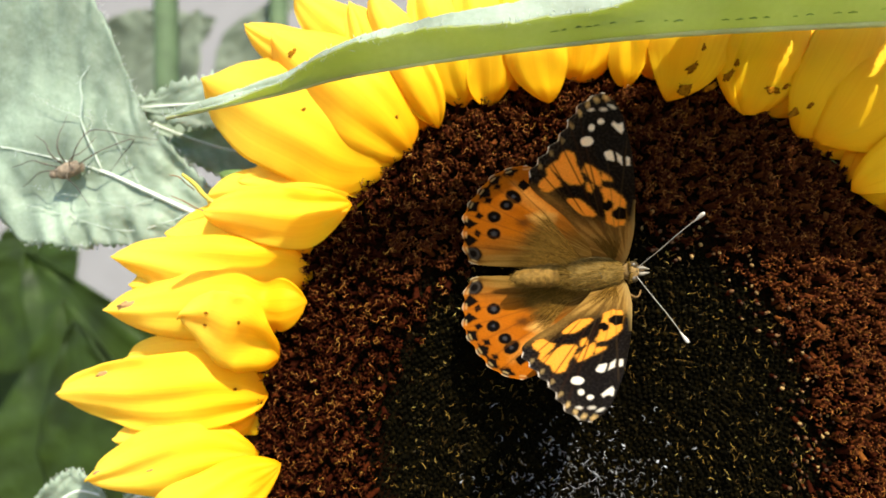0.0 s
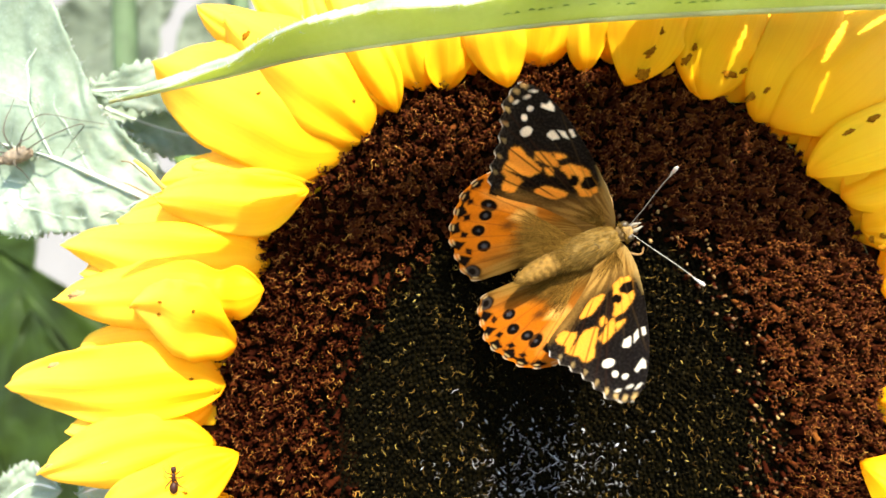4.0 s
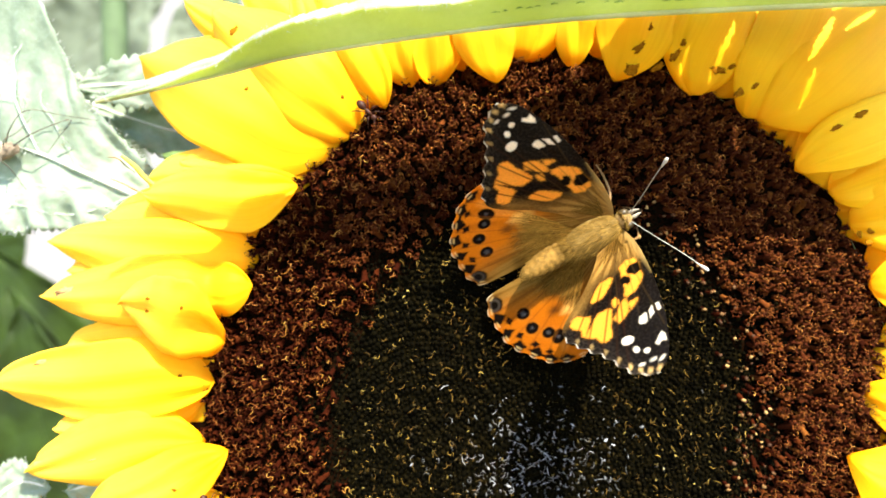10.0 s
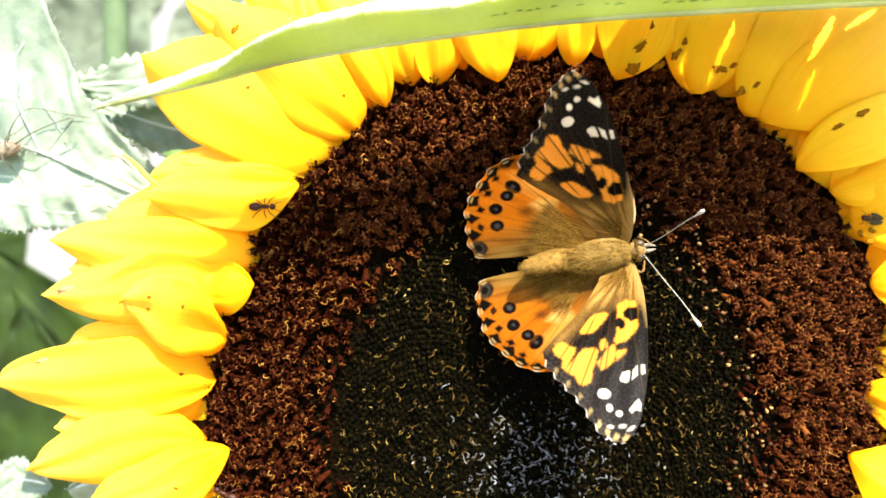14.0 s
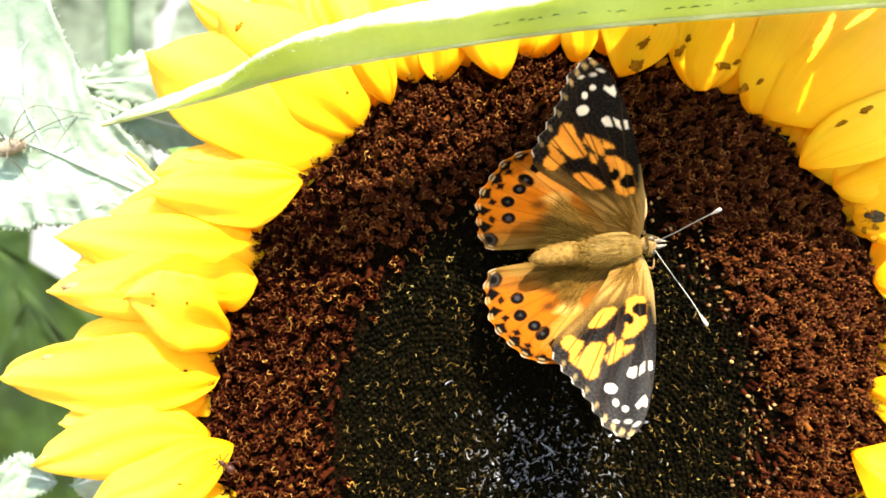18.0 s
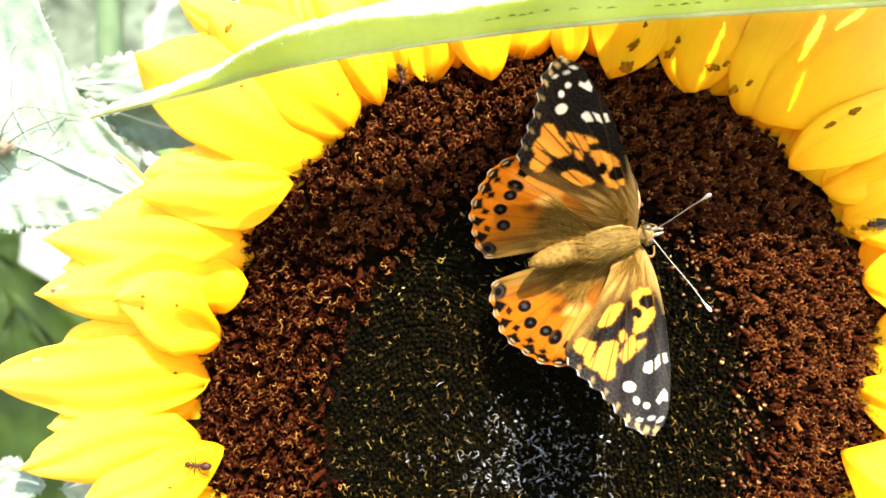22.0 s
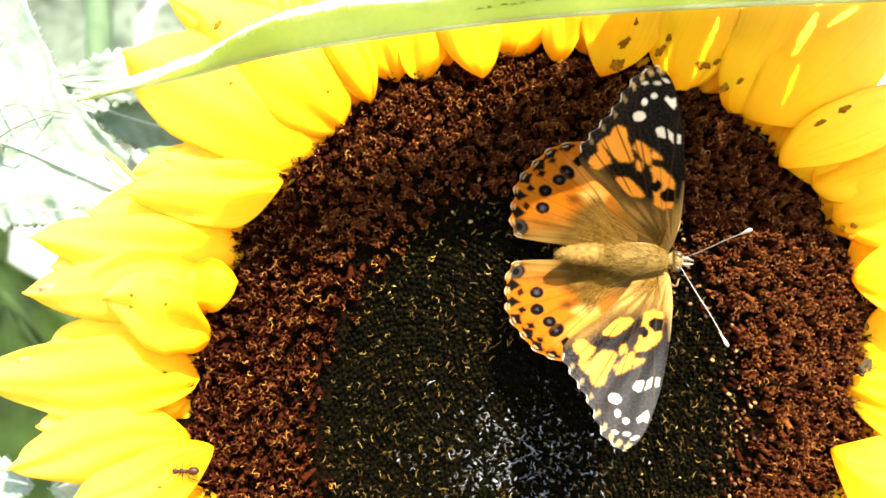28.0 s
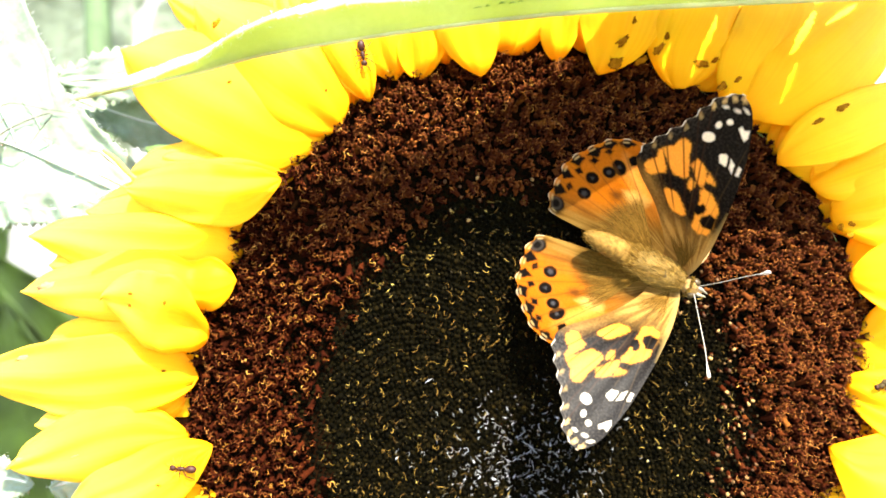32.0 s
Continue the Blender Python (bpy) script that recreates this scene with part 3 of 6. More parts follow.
# the leaf that hangs over the top of the head; it sways
LEAF_AT = (86.7, 32.8, 25.0)
over_leaf = root("sunflower_leaf", plan(*LEAF_AT), "pale green sunlit leaf overhanging the flower, seen edge on", "leaf")
spine = [(-44.5, 19.0, 25), (-29.4, 22.3, 25), (-19.2, 24.9, 25), (1.2, 28.0, 25), (22.9, 30.2, 25), (56.8, 31.8, 25), (86.7, 32.8, 25)]
spine = [tuple(a - b for a, b in zip(p, LEAF_AT)) for p in spine]
# unseen right end sized to shade the petals; added slits let sun streaks through
me, sp, lw, rw = blade_mesh("blade", spine, [0, 0.2, 1.4, 3.3, 4.6, 5.1, 4.2, 4.4, 7.0, 9, 11, 13, 14], [0.3, 1.7, 2.8, 4.4, 5.8, 7.1, 7.6, 9.5, 15, 21, 23, 23, 20], [M_TOPLEAF, M_PALELEAF], 3, (0, 0.6, 0.8), (0, 0.93, -0.37), rows=480, cols=64, teeth=0.05, wave=0.5, saw=0.25,
                          light_slits=[(-1, -39, 5.6, -24, 1.6, 0.9), (1, -33.7, 7.8, -33.7, 12.6, 0.46), (1, -36.7, 3.9, -36.7, 6.3, 0.4),
                                 (1, -25.6, 14.6, -21.5, 20.8, 0.8), (1, -25.9, 10.2, -25.2, 12.6, 0.6), (1, -39.3, 15.6, -37.3, 19.8, 0.55), (1, -20.5, 17.6, -15.4, 21.0, 0.7), (1, -44.2, 16.0, -43.6, 18.2, 0.5)])
thick(part("blade", me, over_leaf), 0.35)
part("midrib", mesh("midrib", *tube([tuple(p) for p in sp[::16]], [0.2 + 0.012 * i for i in range(len(sp[::16]))], 8), M_RIB), over_leaf, "pale raised midrib")
fringe("hair", [tuple(Vector(sp[i]) + Vector((0, 0.6, 0.8)) * lw[i]) for i in range(481)], 0.7, 4, M_HAIR, over_leaf, (0, 0.5, 0.6), 260, 0.04)

r = random.Random(31)
pieces = []
for i in range(262, 420, 4):
    if r.random() < 0.55:
        p = Vector(sp[i]) + Vector((0, 0.6, 0.8)) * (2.1 + 0.35 * math.sin(i * 0.05) + r.uniform(-.12, .12)) + Vector((r.uniform(-.3, .3), -0.1, 0.2))
        d = (Vector(sp[i + 4]) - Vector(sp[i])).normalized() * r.uniform(0.25, 0.75)
        pieces.append(tube([p - d, p + Vector((0, 0.08, 0.08)), p + d], [0.05, r.uniform(0.09, 0.17), 0.04], 5))
teeth = part("margin_tooth", mesh("margin_tooth", *joined(pieces), M_SEPAL), over_leaf, "row of small dark green marginal teeth")
teeth["kind"] = "stuff"

# the broad leaf behind the petals, with a harvestman on it
broad = root("sunflower_leaf", plan(-45, 6, -12), "broad grey-green hairy sunflower leaf behind the petals", "leaf")


def off(points, at):
    return [tuple(a - b for a, b in zip(p, at)) for p in points]


BROAD_AT = (-45, 6, -12)
spine = off([(-45, 6, -13), (-54, 9.5, -12.2), (-63, 13.5, -12), (-70.7, 16.8, -12), (-78, 18.8, -12), (-88, 21, -14), (-103, 24, -18)], BROAD_AT)
me, sp, lw, rw = blade_mesh("blade", spine, [2, 7, 12.3, 27, 36, 36, 8], [3, 6, 10.2, 13.2, 15.6, 17, 5], [M_LEAF], 11, (0.02, 1, 0.06), (0.1, -1, 0.05), rows=80, cols=40, teeth=0.5, wave=2.6)
thick(part("blade", me, broad), 0.4)
part("midrib", mesh("midrib", *tube([tuple(p + np.array([0, 0, 0.5])) for p in sp[::3]], [0.5 - 0.012 * i if i < 14 else 0.10 for i in range(len(sp[::3]))], 8), M_MIDRIB), broad, "pale raised midrib")
for pts, w in [
    ([(-70.7, 16.8, -11.6), (-72.4, 20.5, -11.2), (-73.4, 23.2, -10.8), (-74.6, 26.6, -10.7), (-74.4, 30, -10.5), (-74.7, 33.2, -10.4), (-73.2, 35.5, -10.4), (-72.3, 39.0, -10.6)], 0.36),
    ([(-73.4, 23.2, -10.9), (-72.6, 25.4, -10.8), (-73.1, 27.5, -10.8)], 0.12),
    ([(-67.0, 20.5, -10.9), (-68.4, 23.2, -10.7), (-69.8, 25.4, -10.5), (-69.9, 27.4, -10.4)], 0.16),
    ([(-74.6, 26.6, -10.8), (-79, 28.2, -10.6), (-84, 31, -11)], 0.14),
    ([(-54, 9.5, -11.6), (-62, 6.5, -11.2), (-68, 6.2, -11), (-76, 8.4, -11), (-86, 11, -12)], 0.2),
    ([(-75, 8.2, -11), (-76.6, 6.2, -10.9), (-76.4, 4.6, -10.9)], 0.12),
    ([(-63, 13.5, -11.4), (-65, 16.5, -11.1), (-66.2, 19.5, -10.9)], 0.12),
    ([(-60, 12.3, -11.4), (-66, 10.4, -11.1), (-72, 11.4, -11), (-84, 14.0, -11.5)], 0.12),
]:
    line = smooth_line(off(pts, BROAD_AT), 18)
    line = [tuple(Vector(p) + Vector((0.3 * noise.noise((i * 0.8, w * 30, 1)), 0.3 * noise.noise((i * 0.8, w * 30, 5)), 0.0))) for i, p in enumerate(line)]
    part("vein", mesh("vein", *tube(line, [w * 0.62 * (1 - 0.04 * i) for i in range(18)], 6), M_VEIN), broad)
    fringe("hair", line, 0.7, int(w * 100) + 60, M_HAIR, broad, (0.3, 0.2, 0.8), 40, 0.035)
edge_hi = [tuple(Vector(sp[i]) + Vector((0.02, 1, 0.06)) * lw[i]) for i in range(81)]
edge_lo = [tuple(Vector(sp[i]) + Vector((0.1, -1, 0.05)) * rw[i]) for i in range(81)]
fringe("hair", edge_hi, 1.0, 6, M_HAIR, broad, (0.8, 0.5, 0.2), 300, 0.05)
fringe("hair", edge_lo, 0.9, 7, M_HAIR, broad, (0, -1, 0.2), 220, 0.05)
fringe("hair", [tuple(p) for p in sp], 0.9, 8, M_HAIR, broad, (0.2, -0.6, 0.6), 160, 0.05)


def side_leaf(at, spine, hi, lo, mat, seed, label, up=(0, 1, 0.1), down=(0.1, -1, 0.1), wave=1.0, teeth=0.5, hairs=True):
    r = root("sunflower_leaf", plan(*at), label, "leaf")
    me, sp, lw, rw = blade_mesh("blade", off(spine, at), hi, lo, [mat], seed, up, down, rows=50, cols=12, teeth=teeth, wave=wave)
    thick(part("blade", me, r), 0.4)
    part("midrib", mesh("midrib", *tube([tuple(p + np.array([0, 0, 0.1])) for p in sp[::3]], [0.4 - 0.012 * i for i in range(len(sp[::3]))], 6), M_MIDRIB if hairs else mat), r, "raised midrib")
    if hairs:
        fringe("hair", [tuple(Vector(sp[i]) + Vector(up).normalized() * lw[i]) for i in range(51)], 0.8, seed, M_HAIR, r, (0, 1, 0.3), 120, 0.05)
    return r


side_leaf((-38, 33, -20), [(-38, 33, -20), (-47, 32, -19), (-57, 30.5, -18), (-68.5, 29.5, -17)], [4, 4.6, 4.2, 0], [3, 4, 4.0, 0], M_LEAF, 21, "small toothed grey-green leaf between petals and broad leaf", teeth=0.9)
side_leaf((-40, 22, -27), [(-40, 22, -27), (-52, 23, -26), (-62, 26, -25), (-70, 29, -24)], [4, 6, 5, 0], [8, 6, 4, 0], M_LEAF, 23, "small shaded green leaf behind the petals")
side_leaf((-50, -46, -16), [(-46, -48, -16), (-55, -43.5, -16), (-62, -42.5, -16), (-68, -44, -16)], [3, 4, 3.5, 0], [6, 8, 6, 0], M_LEAF, 25, "pale green leaf below the petals")
side_leaf((-82, -52, -18), [(-90, -56, -18), (-84, -48, -18), (-78, -43, -18), (-72, -44, -18)], [4, 5, 4, 0], [6, 8, 5, 0], M_LEAF, 27, "small bright green leaf tip at the plant's side")

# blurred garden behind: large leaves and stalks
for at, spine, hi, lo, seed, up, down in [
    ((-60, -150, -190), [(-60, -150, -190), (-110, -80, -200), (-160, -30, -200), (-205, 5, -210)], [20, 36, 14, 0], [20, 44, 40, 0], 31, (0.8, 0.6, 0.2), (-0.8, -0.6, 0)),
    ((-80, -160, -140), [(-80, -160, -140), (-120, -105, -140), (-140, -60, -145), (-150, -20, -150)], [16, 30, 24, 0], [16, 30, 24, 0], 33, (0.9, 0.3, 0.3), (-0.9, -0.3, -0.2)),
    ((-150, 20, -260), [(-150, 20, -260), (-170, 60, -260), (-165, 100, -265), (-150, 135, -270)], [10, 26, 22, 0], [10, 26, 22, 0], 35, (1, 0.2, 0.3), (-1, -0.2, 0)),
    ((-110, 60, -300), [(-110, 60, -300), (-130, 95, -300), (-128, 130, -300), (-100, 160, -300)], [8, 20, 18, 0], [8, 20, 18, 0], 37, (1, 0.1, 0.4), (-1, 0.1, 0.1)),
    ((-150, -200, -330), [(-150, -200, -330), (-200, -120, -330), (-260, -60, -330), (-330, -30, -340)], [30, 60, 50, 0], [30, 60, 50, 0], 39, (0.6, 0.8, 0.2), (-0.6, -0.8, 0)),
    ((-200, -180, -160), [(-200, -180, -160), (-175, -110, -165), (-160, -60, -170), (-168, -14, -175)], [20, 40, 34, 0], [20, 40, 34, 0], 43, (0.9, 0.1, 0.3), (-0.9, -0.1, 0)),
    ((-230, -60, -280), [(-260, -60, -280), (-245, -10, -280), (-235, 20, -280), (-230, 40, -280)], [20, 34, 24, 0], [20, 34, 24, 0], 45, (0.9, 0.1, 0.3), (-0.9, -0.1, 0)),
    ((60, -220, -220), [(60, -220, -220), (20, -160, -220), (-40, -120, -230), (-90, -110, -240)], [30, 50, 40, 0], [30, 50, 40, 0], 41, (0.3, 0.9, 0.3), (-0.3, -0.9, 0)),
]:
    side_leaf(at, spine, hi, lo, M_HAZELEAF if seed in (35, 37) else M_BACKLEAF, seed, "large pale green leaf out of focus behind the flower" if seed in (35, 37) else "large green leaf out of focus behind the flower, coloured dark for shade", up, down, wave=3, teeth=0, hairs=False)
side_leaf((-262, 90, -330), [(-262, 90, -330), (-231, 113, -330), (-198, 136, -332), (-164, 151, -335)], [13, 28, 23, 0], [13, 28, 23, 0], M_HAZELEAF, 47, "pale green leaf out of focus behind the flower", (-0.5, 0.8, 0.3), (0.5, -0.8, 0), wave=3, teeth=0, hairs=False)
for pts, r in [([(-150, -300, -250), (-155, 40, -245), (-160, 240, -240)], 6), ([(-104, -300, -280), (-108, 60, -280), (-118, 260, -280)], 5), ([(-190, 60, -260), (-140, 84, -250), (-60, 60, -240)], 4)]:
    line = smooth_line(pts, 14)
    at = line[0]
    st = root("plant_stalk", plan(*at), "green plant stalk out of focus behind the flower", "stalk")
    part("stalk", mesh("stalk", *tube([tuple(p - at) for p in line], r, 10), M_STALK), st)

# withered bits between the petals
for pts, w, mat, label in [
    ([(-47.5, 13.8, -1), (-45.6, 12.2, -1.6), (-44.2, 10.4, -2.4), (-42, 8.6, -3)], 0.42, M_STRAW, "narrow yellow withered strip"),
    ([(-49.2, 10.2, -1), (-47.4, 9.4, -1.6), (-45.2, 8.2, -2.4), (-43, 7.6, -3)], 0.13, M_LEG, "thin dark dry thread"),
    ([(-49.6, 13.6, -1), (-48.2, 13.4, -1.4), (-47.2, 12.4, -1.8), (-45.8, 11.2, -2.4)], 0.12, M_LEG, "thin dark dry thread")]:
    line = smooth_line([(x - 3.4 - CX, y + 1.0 - CY, z + 2.5) for x, y, z in pts], 14)
    part("withered_strip", mesh("withered_strip", *tube([tuple(p) for p in line], [w * (0.25 + 0.75 * math.sin(math.pi * (i + 2) / 17)) for i in range(14)], 6), mat), sunflower, label)

# ---- harvestman ----
harvestman = root("harvestman", plan(-76, 16.8, -9.6), "tan harvestman with long thin legs resting on the broad leaf", "harvestman")
part("body", mesh("body", *blob((0, 0, 0), (2.8, 1.45, 1.4), 14, 18, 0.18, 3, (0, 0, 18)), M_SPIDER), harvestman, "tan mottled oval body")
part("head", mesh("head", *blob((-2.5, -0.9, 0.2), (0.9, 0.75, 0.7), 8, 10, 0.2, 5), M_SPIDER), harvestman)
for kx, ky, ex, ey in [(-1.2, 6, -1, 10.2), (5, 7, 16, 5.6), (12.4, 5.4, 7, -0.4), (-3.5, 4.5, -7, 6.6), (-6, 1.5, -11, 0.6), (-5, -1, -9, -3), (2, -3, 3.6, -6.6), (3, 3, 4.6, 6.2)]:
    line = smooth_line([(kx * 0.12, ky * 0.12, 0.3), (kx * 0.55, ky * 0.55, 2.6), (kx, ky, 1.4), ((kx + ex) / 2, (ky + ey) / 2, 0.1), (ex, ey, -0.9)], 16)
    part("leg", mesh("leg", *tube([tuple(p) for p in line], [0.14 - 0.006 * i for i in range(16)], 6), M_SPIDERLEG), harvestman)

# ---- butterfly ----
butterfly = root("butterfly", plan(17, -1, 9), "orange, black and white painted butterfly feeding on the disc", "butterfly")


def inside_distance(px, py, poly):
    """Signed distance to a polygon, positive inside."""
    q = np.array(poly, dtype=float)
    d = np.full(px.shape, 1e9)
    inside = np.zeros(px.shape, dtype=bool)
    for (ax, ay), (bx, by) in zip(q, np.roll(q, -1, axis=0)):
        ex, ey = bx - ax, by - ay
        t = np.clip(((px - ax) * ex + (py - ay) * ey) / (ex * ex + ey * ey), 0, 1)
        d = np.minimum(d, np.hypot(px - ax - t * ex, py - ay - t * ey))
        cross = (ay > py) != (by > py)
        hit = px < ex * (py - ay) / (ey if abs(ey) > 1e-9 else 1e-9) + ax
        inside ^= cross & hit
    return np.where(inside, d, -d)


def blur(d, width=0.12):
    return np.clip(d / width * 0.5 + 0.5, 0, 1)


BLACK, TAN, ORANGE, CREAM, WHITE = (0.0040, 0.0028, 0.0019), (0.275, 0.152, 0.033), (0.76, 0.305, 0.026), (0.62, 0.43, 0.16), (0.74, 0.70, 0.57)


def lay(col, a, paint):
    col[:] = col * (1 - a[:, None]) + np.array(paint) * a[:, None]


def loft(a, b, rows, cols):
    """Grid of points between two curves with common ends."""
    pa, pb = smooth_line(a, rows + 1), smooth_line(b, rows + 1)
    u = np.linspace(0, 1, cols + 1)
    return pa[:, None, :] * (1 - u[None, :, None]) + pb[:, None, :] * u[None, :, None]


def rough_noise(x, y, size, seed):
    return np.array([noise.noise((a / size, b / size, seed)) for a, b in zip(x, y)])


def line_distance(px, py, line):
    """Distance to an open line, and how far along it the nearest point lies."""
    q = np.array(line, dtype=float)
    d, at, run = np.full(px.shape, 1e9), np.zeros(px.shape), 0.0
    for (ax, ay), (bx, by) in zip(q[:-1], q[1:]):
        ex, ey = bx - ax, by - ay
        span = math.hypot(ex, ey)
        t = np.clip(((px - ax) * ex + (py - ay) * ey) / (span * span), 0, 1)
        e = np.hypot(px - ax - t * ex, py - ay - t * ey)
        at = np.where(e < d, run + t * span, at)
        d = np.minimum(d, e)
        run += span
    return d, at


def spot(x, y, cx, cy, rx, ry, turn=0.0):
    """Distance inside the edge of an oval."""
    c, s = math.cos(radians(turn)), math.sin(radians(turn))
    e = np.hypot(((x - cx) * c + (y - cy) * s) / rx, (-(x - cx) * s + (y - cy) * c) / ry)
    return (1 - e) * min(rx, ry)


# wing outlines, in millimetres from the hinge: x towards the head, y out along the wing
FW_FRONT = [(1.6, -1.3), (2.4, 1.6), (2.4, 6.2), (1.8, 10.5), (1.2, 13.7), (0.3, 17.4), (-0.6, 20.6), (-1.7, 23.6), (-2.9, 26.2), (-4.2, 28.0), (-6.0, 29.1)]
FW_BACK = [(-2.6, -1.3), (-3.0, 2.2), (-4.9, 5.4), (-8.0, 8.9), (-11.3, 11.6), (-13.1, 13.4), (-13.9, 15.5), (-13.1, 17.8), (-11.9, 20.0), (-10.6, 22.3), (-9.7, 24.6), (-8.9, 26.7), (-7.8, 28.1), (-6.0, 29.1)]
HW_FRONT = [(3.4, -1.0), (2.6, 3.0), (0.4, 8.0), (-3.2, 13.0), (-8.4, 16.2)]
HW_BACK = [(1.0, -0.5), (-4.0, -0.9), (-9.0, -1.1), (-13.5, -1.0), (-16.6, -0.5), (-17.7, 2.3), (-17.6, 5.2), (-17.4, 8.1), (-16.3, 10.5), (-15.1, 12.2), (-13.7, 14.1), (-11.8, 15.4), (-10.0, 16.0), (-8.4, 16.2)]
FW_MARGIN = smooth_line(FW_BACK, 131)[60:]
HW_MARGIN = smooth_line(HW_BACK, 131)[36:]


def wedge(x, y, cx, cy, rx, ry, turn=0.0):
    """Distance inside a four-cornered mark."""
    c, d = math.cos(radians(turn)), math.sin(radians(turn))
    u, w = (x - cx) * c + (y - cy) * d, (y - cy) * c - (x - cx) * d
    return (1 - np.abs(u) / rx - np.abs(w) / ry) * min(rx, ry) * 0.7


def veins(col, x, y, root_at, ends, width, strength, start, paint):
    """Thin dark veins from the wing's root to its margin."""
    rx, ry = root_at
    for ex, ey in ends:
        bow = 0.35 * math.sin(ex * 1.7)
        mid = ((rx + ex) / 2 + bow, (ry + ey) / 2)
        d, at = line_distance(x, y, smooth_line([root_at, mid, (ex, ey)], 9))
        lay(col, blur(width - d, 0.11) * np.clip((at - start) / 2, 0, 1) * strength, paint)


def forewing_paint(x, y):
    fine, broad_noise = rough_noise(x, y, 0.35, 1.0), rough_noise(x, y, 1.3, 2.0)
    ragged = 0.16 * fine + 0.10 * broad_noise
    col = np.tile(np.array(BLACK), (len(x), 1))
    lay(col, np.clip(0.1 + 1.6 * fine, 0, 1) * 0.7, (0.018, 0.014, 0.011))
    margin, at = line_distance(x, y, FW_MARGIN)
    lay(col, np.clip(1 - margin / 2.6, 0, 1) * np.clip(0.35 + fine, 0, 1) * 0.5, (0.06, 0.048, 0.036))
    # brown scales over the root and along the rear edge
    root_edge = inside_distance(x, y, [(4, -2), (4, 8.2), (1.2, 8.6), (-1.0, 7.8), (-2.4, 8.0), (-4.6, 8.2), (-6.4, 9.0), (-8.2, 10.8), (-10.2, 12.4), (-13.6, 13.2), (-12.0, 10), (-3, 1)])
    lay(col, blur(root_edge + 2.2 * ragged, 1.6) * (0.80 + 0.25 * fine), TAN)
    ray = np.arctan2(y - 0.4, x - 2.6)
    streak = np.array([noise.noise((a * 16, b * 0.16, 3.0)) for a, b in zip(ray, np.hypot(x - 2.6, y))])
    lay(col, blur(root_edge - 0.4 + ragged, 1.2) * np.clip(streak * 2.2, 0, 1) * 0.7, (0.40, 0.24, 0.058))
    lay(col, blur(root_edge - 0.4 + ragged, 1.2) * np.clip(-streak * 2.2, 0, 1) * 0.7, (0.10, 0.052, 0.012))
    lay(col, np.clip(1 - np.abs(x + 0.25 - 0.03 * y - (2.4 - 0.004 * y * y)) / 0.9, 0, 1) * (y < 13) * 0.75, (0.36, 0.25, 0.085))
    for poly in (
        [(-8.1, 11.4), (-6.9, 10.1), (-5.2, 9.0), (-3.7, 9.1), (-3.2, 9.7), (-5.4, 11.8), (-6.4, 12.5), (-7.9, 12.2)],
        [(-2.3, 9.9), (-2.0, 8.3), (-0.5, 7.5), (0.8, 8.0), (0.9, 9.7), (0.3, 12.4), (-0.7, 13.7), (-2.2, 14.6), (-3.6, 14.9), (-3.6, 13.9), (-3.0, 12.8), (-2.8, 11.2)],
        [(-12.4, 13.8), (-11.4, 12.9), (-10.6, 12.7), (-9.9, 13.5), (-8.9, 14.3), (-9.3, 15.2), (-10.6, 16.9), (-11.2, 17.6), (-11.6, 16.9), (-11.2, 15.9), (-12.2, 14.7)],
        [(-11.3, 17.5), (-9.7, 15.8), (-8.0, 14.5), (-6.5, 14.6), (-5.8, 15.3), (-6.6, 16.7), (-7.4, 18.2), (-8.0, 20.0), (-8.9, 20.4), (-9.7, 20.0), (-10.2, 18.5), (-10.9, 18.1)],
        [(-6.7, 17.0), (-4.8, 15.0), (-3.7, 14.4), (-3.6, 15.7), (-4.2, 17.3), (-5.4, 18.2), (-6.5, 18.4)],
        [(-5.9, 14.6), (-5.4, 13.6), (-4.8, 13.4), (-4.4, 14.3), (-4.8, 15.1), (-5.8, 15.5)],
        [(-3.9, 15.8), (-2.1, 15.6), (-2.3, 16.3), (-3.3, 16.9), (-4.1, 17.4)],
    ):
        inner = inside_distance(x, y, poly) - 0.13 + ragged
        lay(col, blur(inner, 0.16), ORANGE)
        lay(col, blur(inner - 0.9, 1.4) * 0.35, (0.70, 0.36, 0.07))
    for poly in ([(-1.4, 9.7), (-0.5, 9.0), (0.9, 9.2), (0.5, 11.3), (-0.7, 11.4), (-1.4, 10.5)], [(-2.9, 10.8), (-2.0, 10.4), (-1.5, 11.1), (-1.4, 12.0), (-2.3, 12.6), (-2.5, 12.0), (-3.1, 12.0)]):
        lay(col, blur(inside_distance(x, y, poly) + 0.6 * ragged, 0.14), BLACK)
    veins(col, x, y, (0.8, 1.2), [(-13.2, 17.4), (-12.0, 19.9), (-10.7, 22.3), (-9.6, 24.7), (-8.7, 26.9)], 0.10, 0.95, 9.5, (0.02, 0.008, 0.004))
    veins(col, x, y, (0.8, 1.2), [(-2.9, 9.0), (-4.6, 14.0), (-3.4, 18.5), (-1.6, 22.5)], 0.07, 0.6, 1.5, (0.05, 0.03, 0.012))
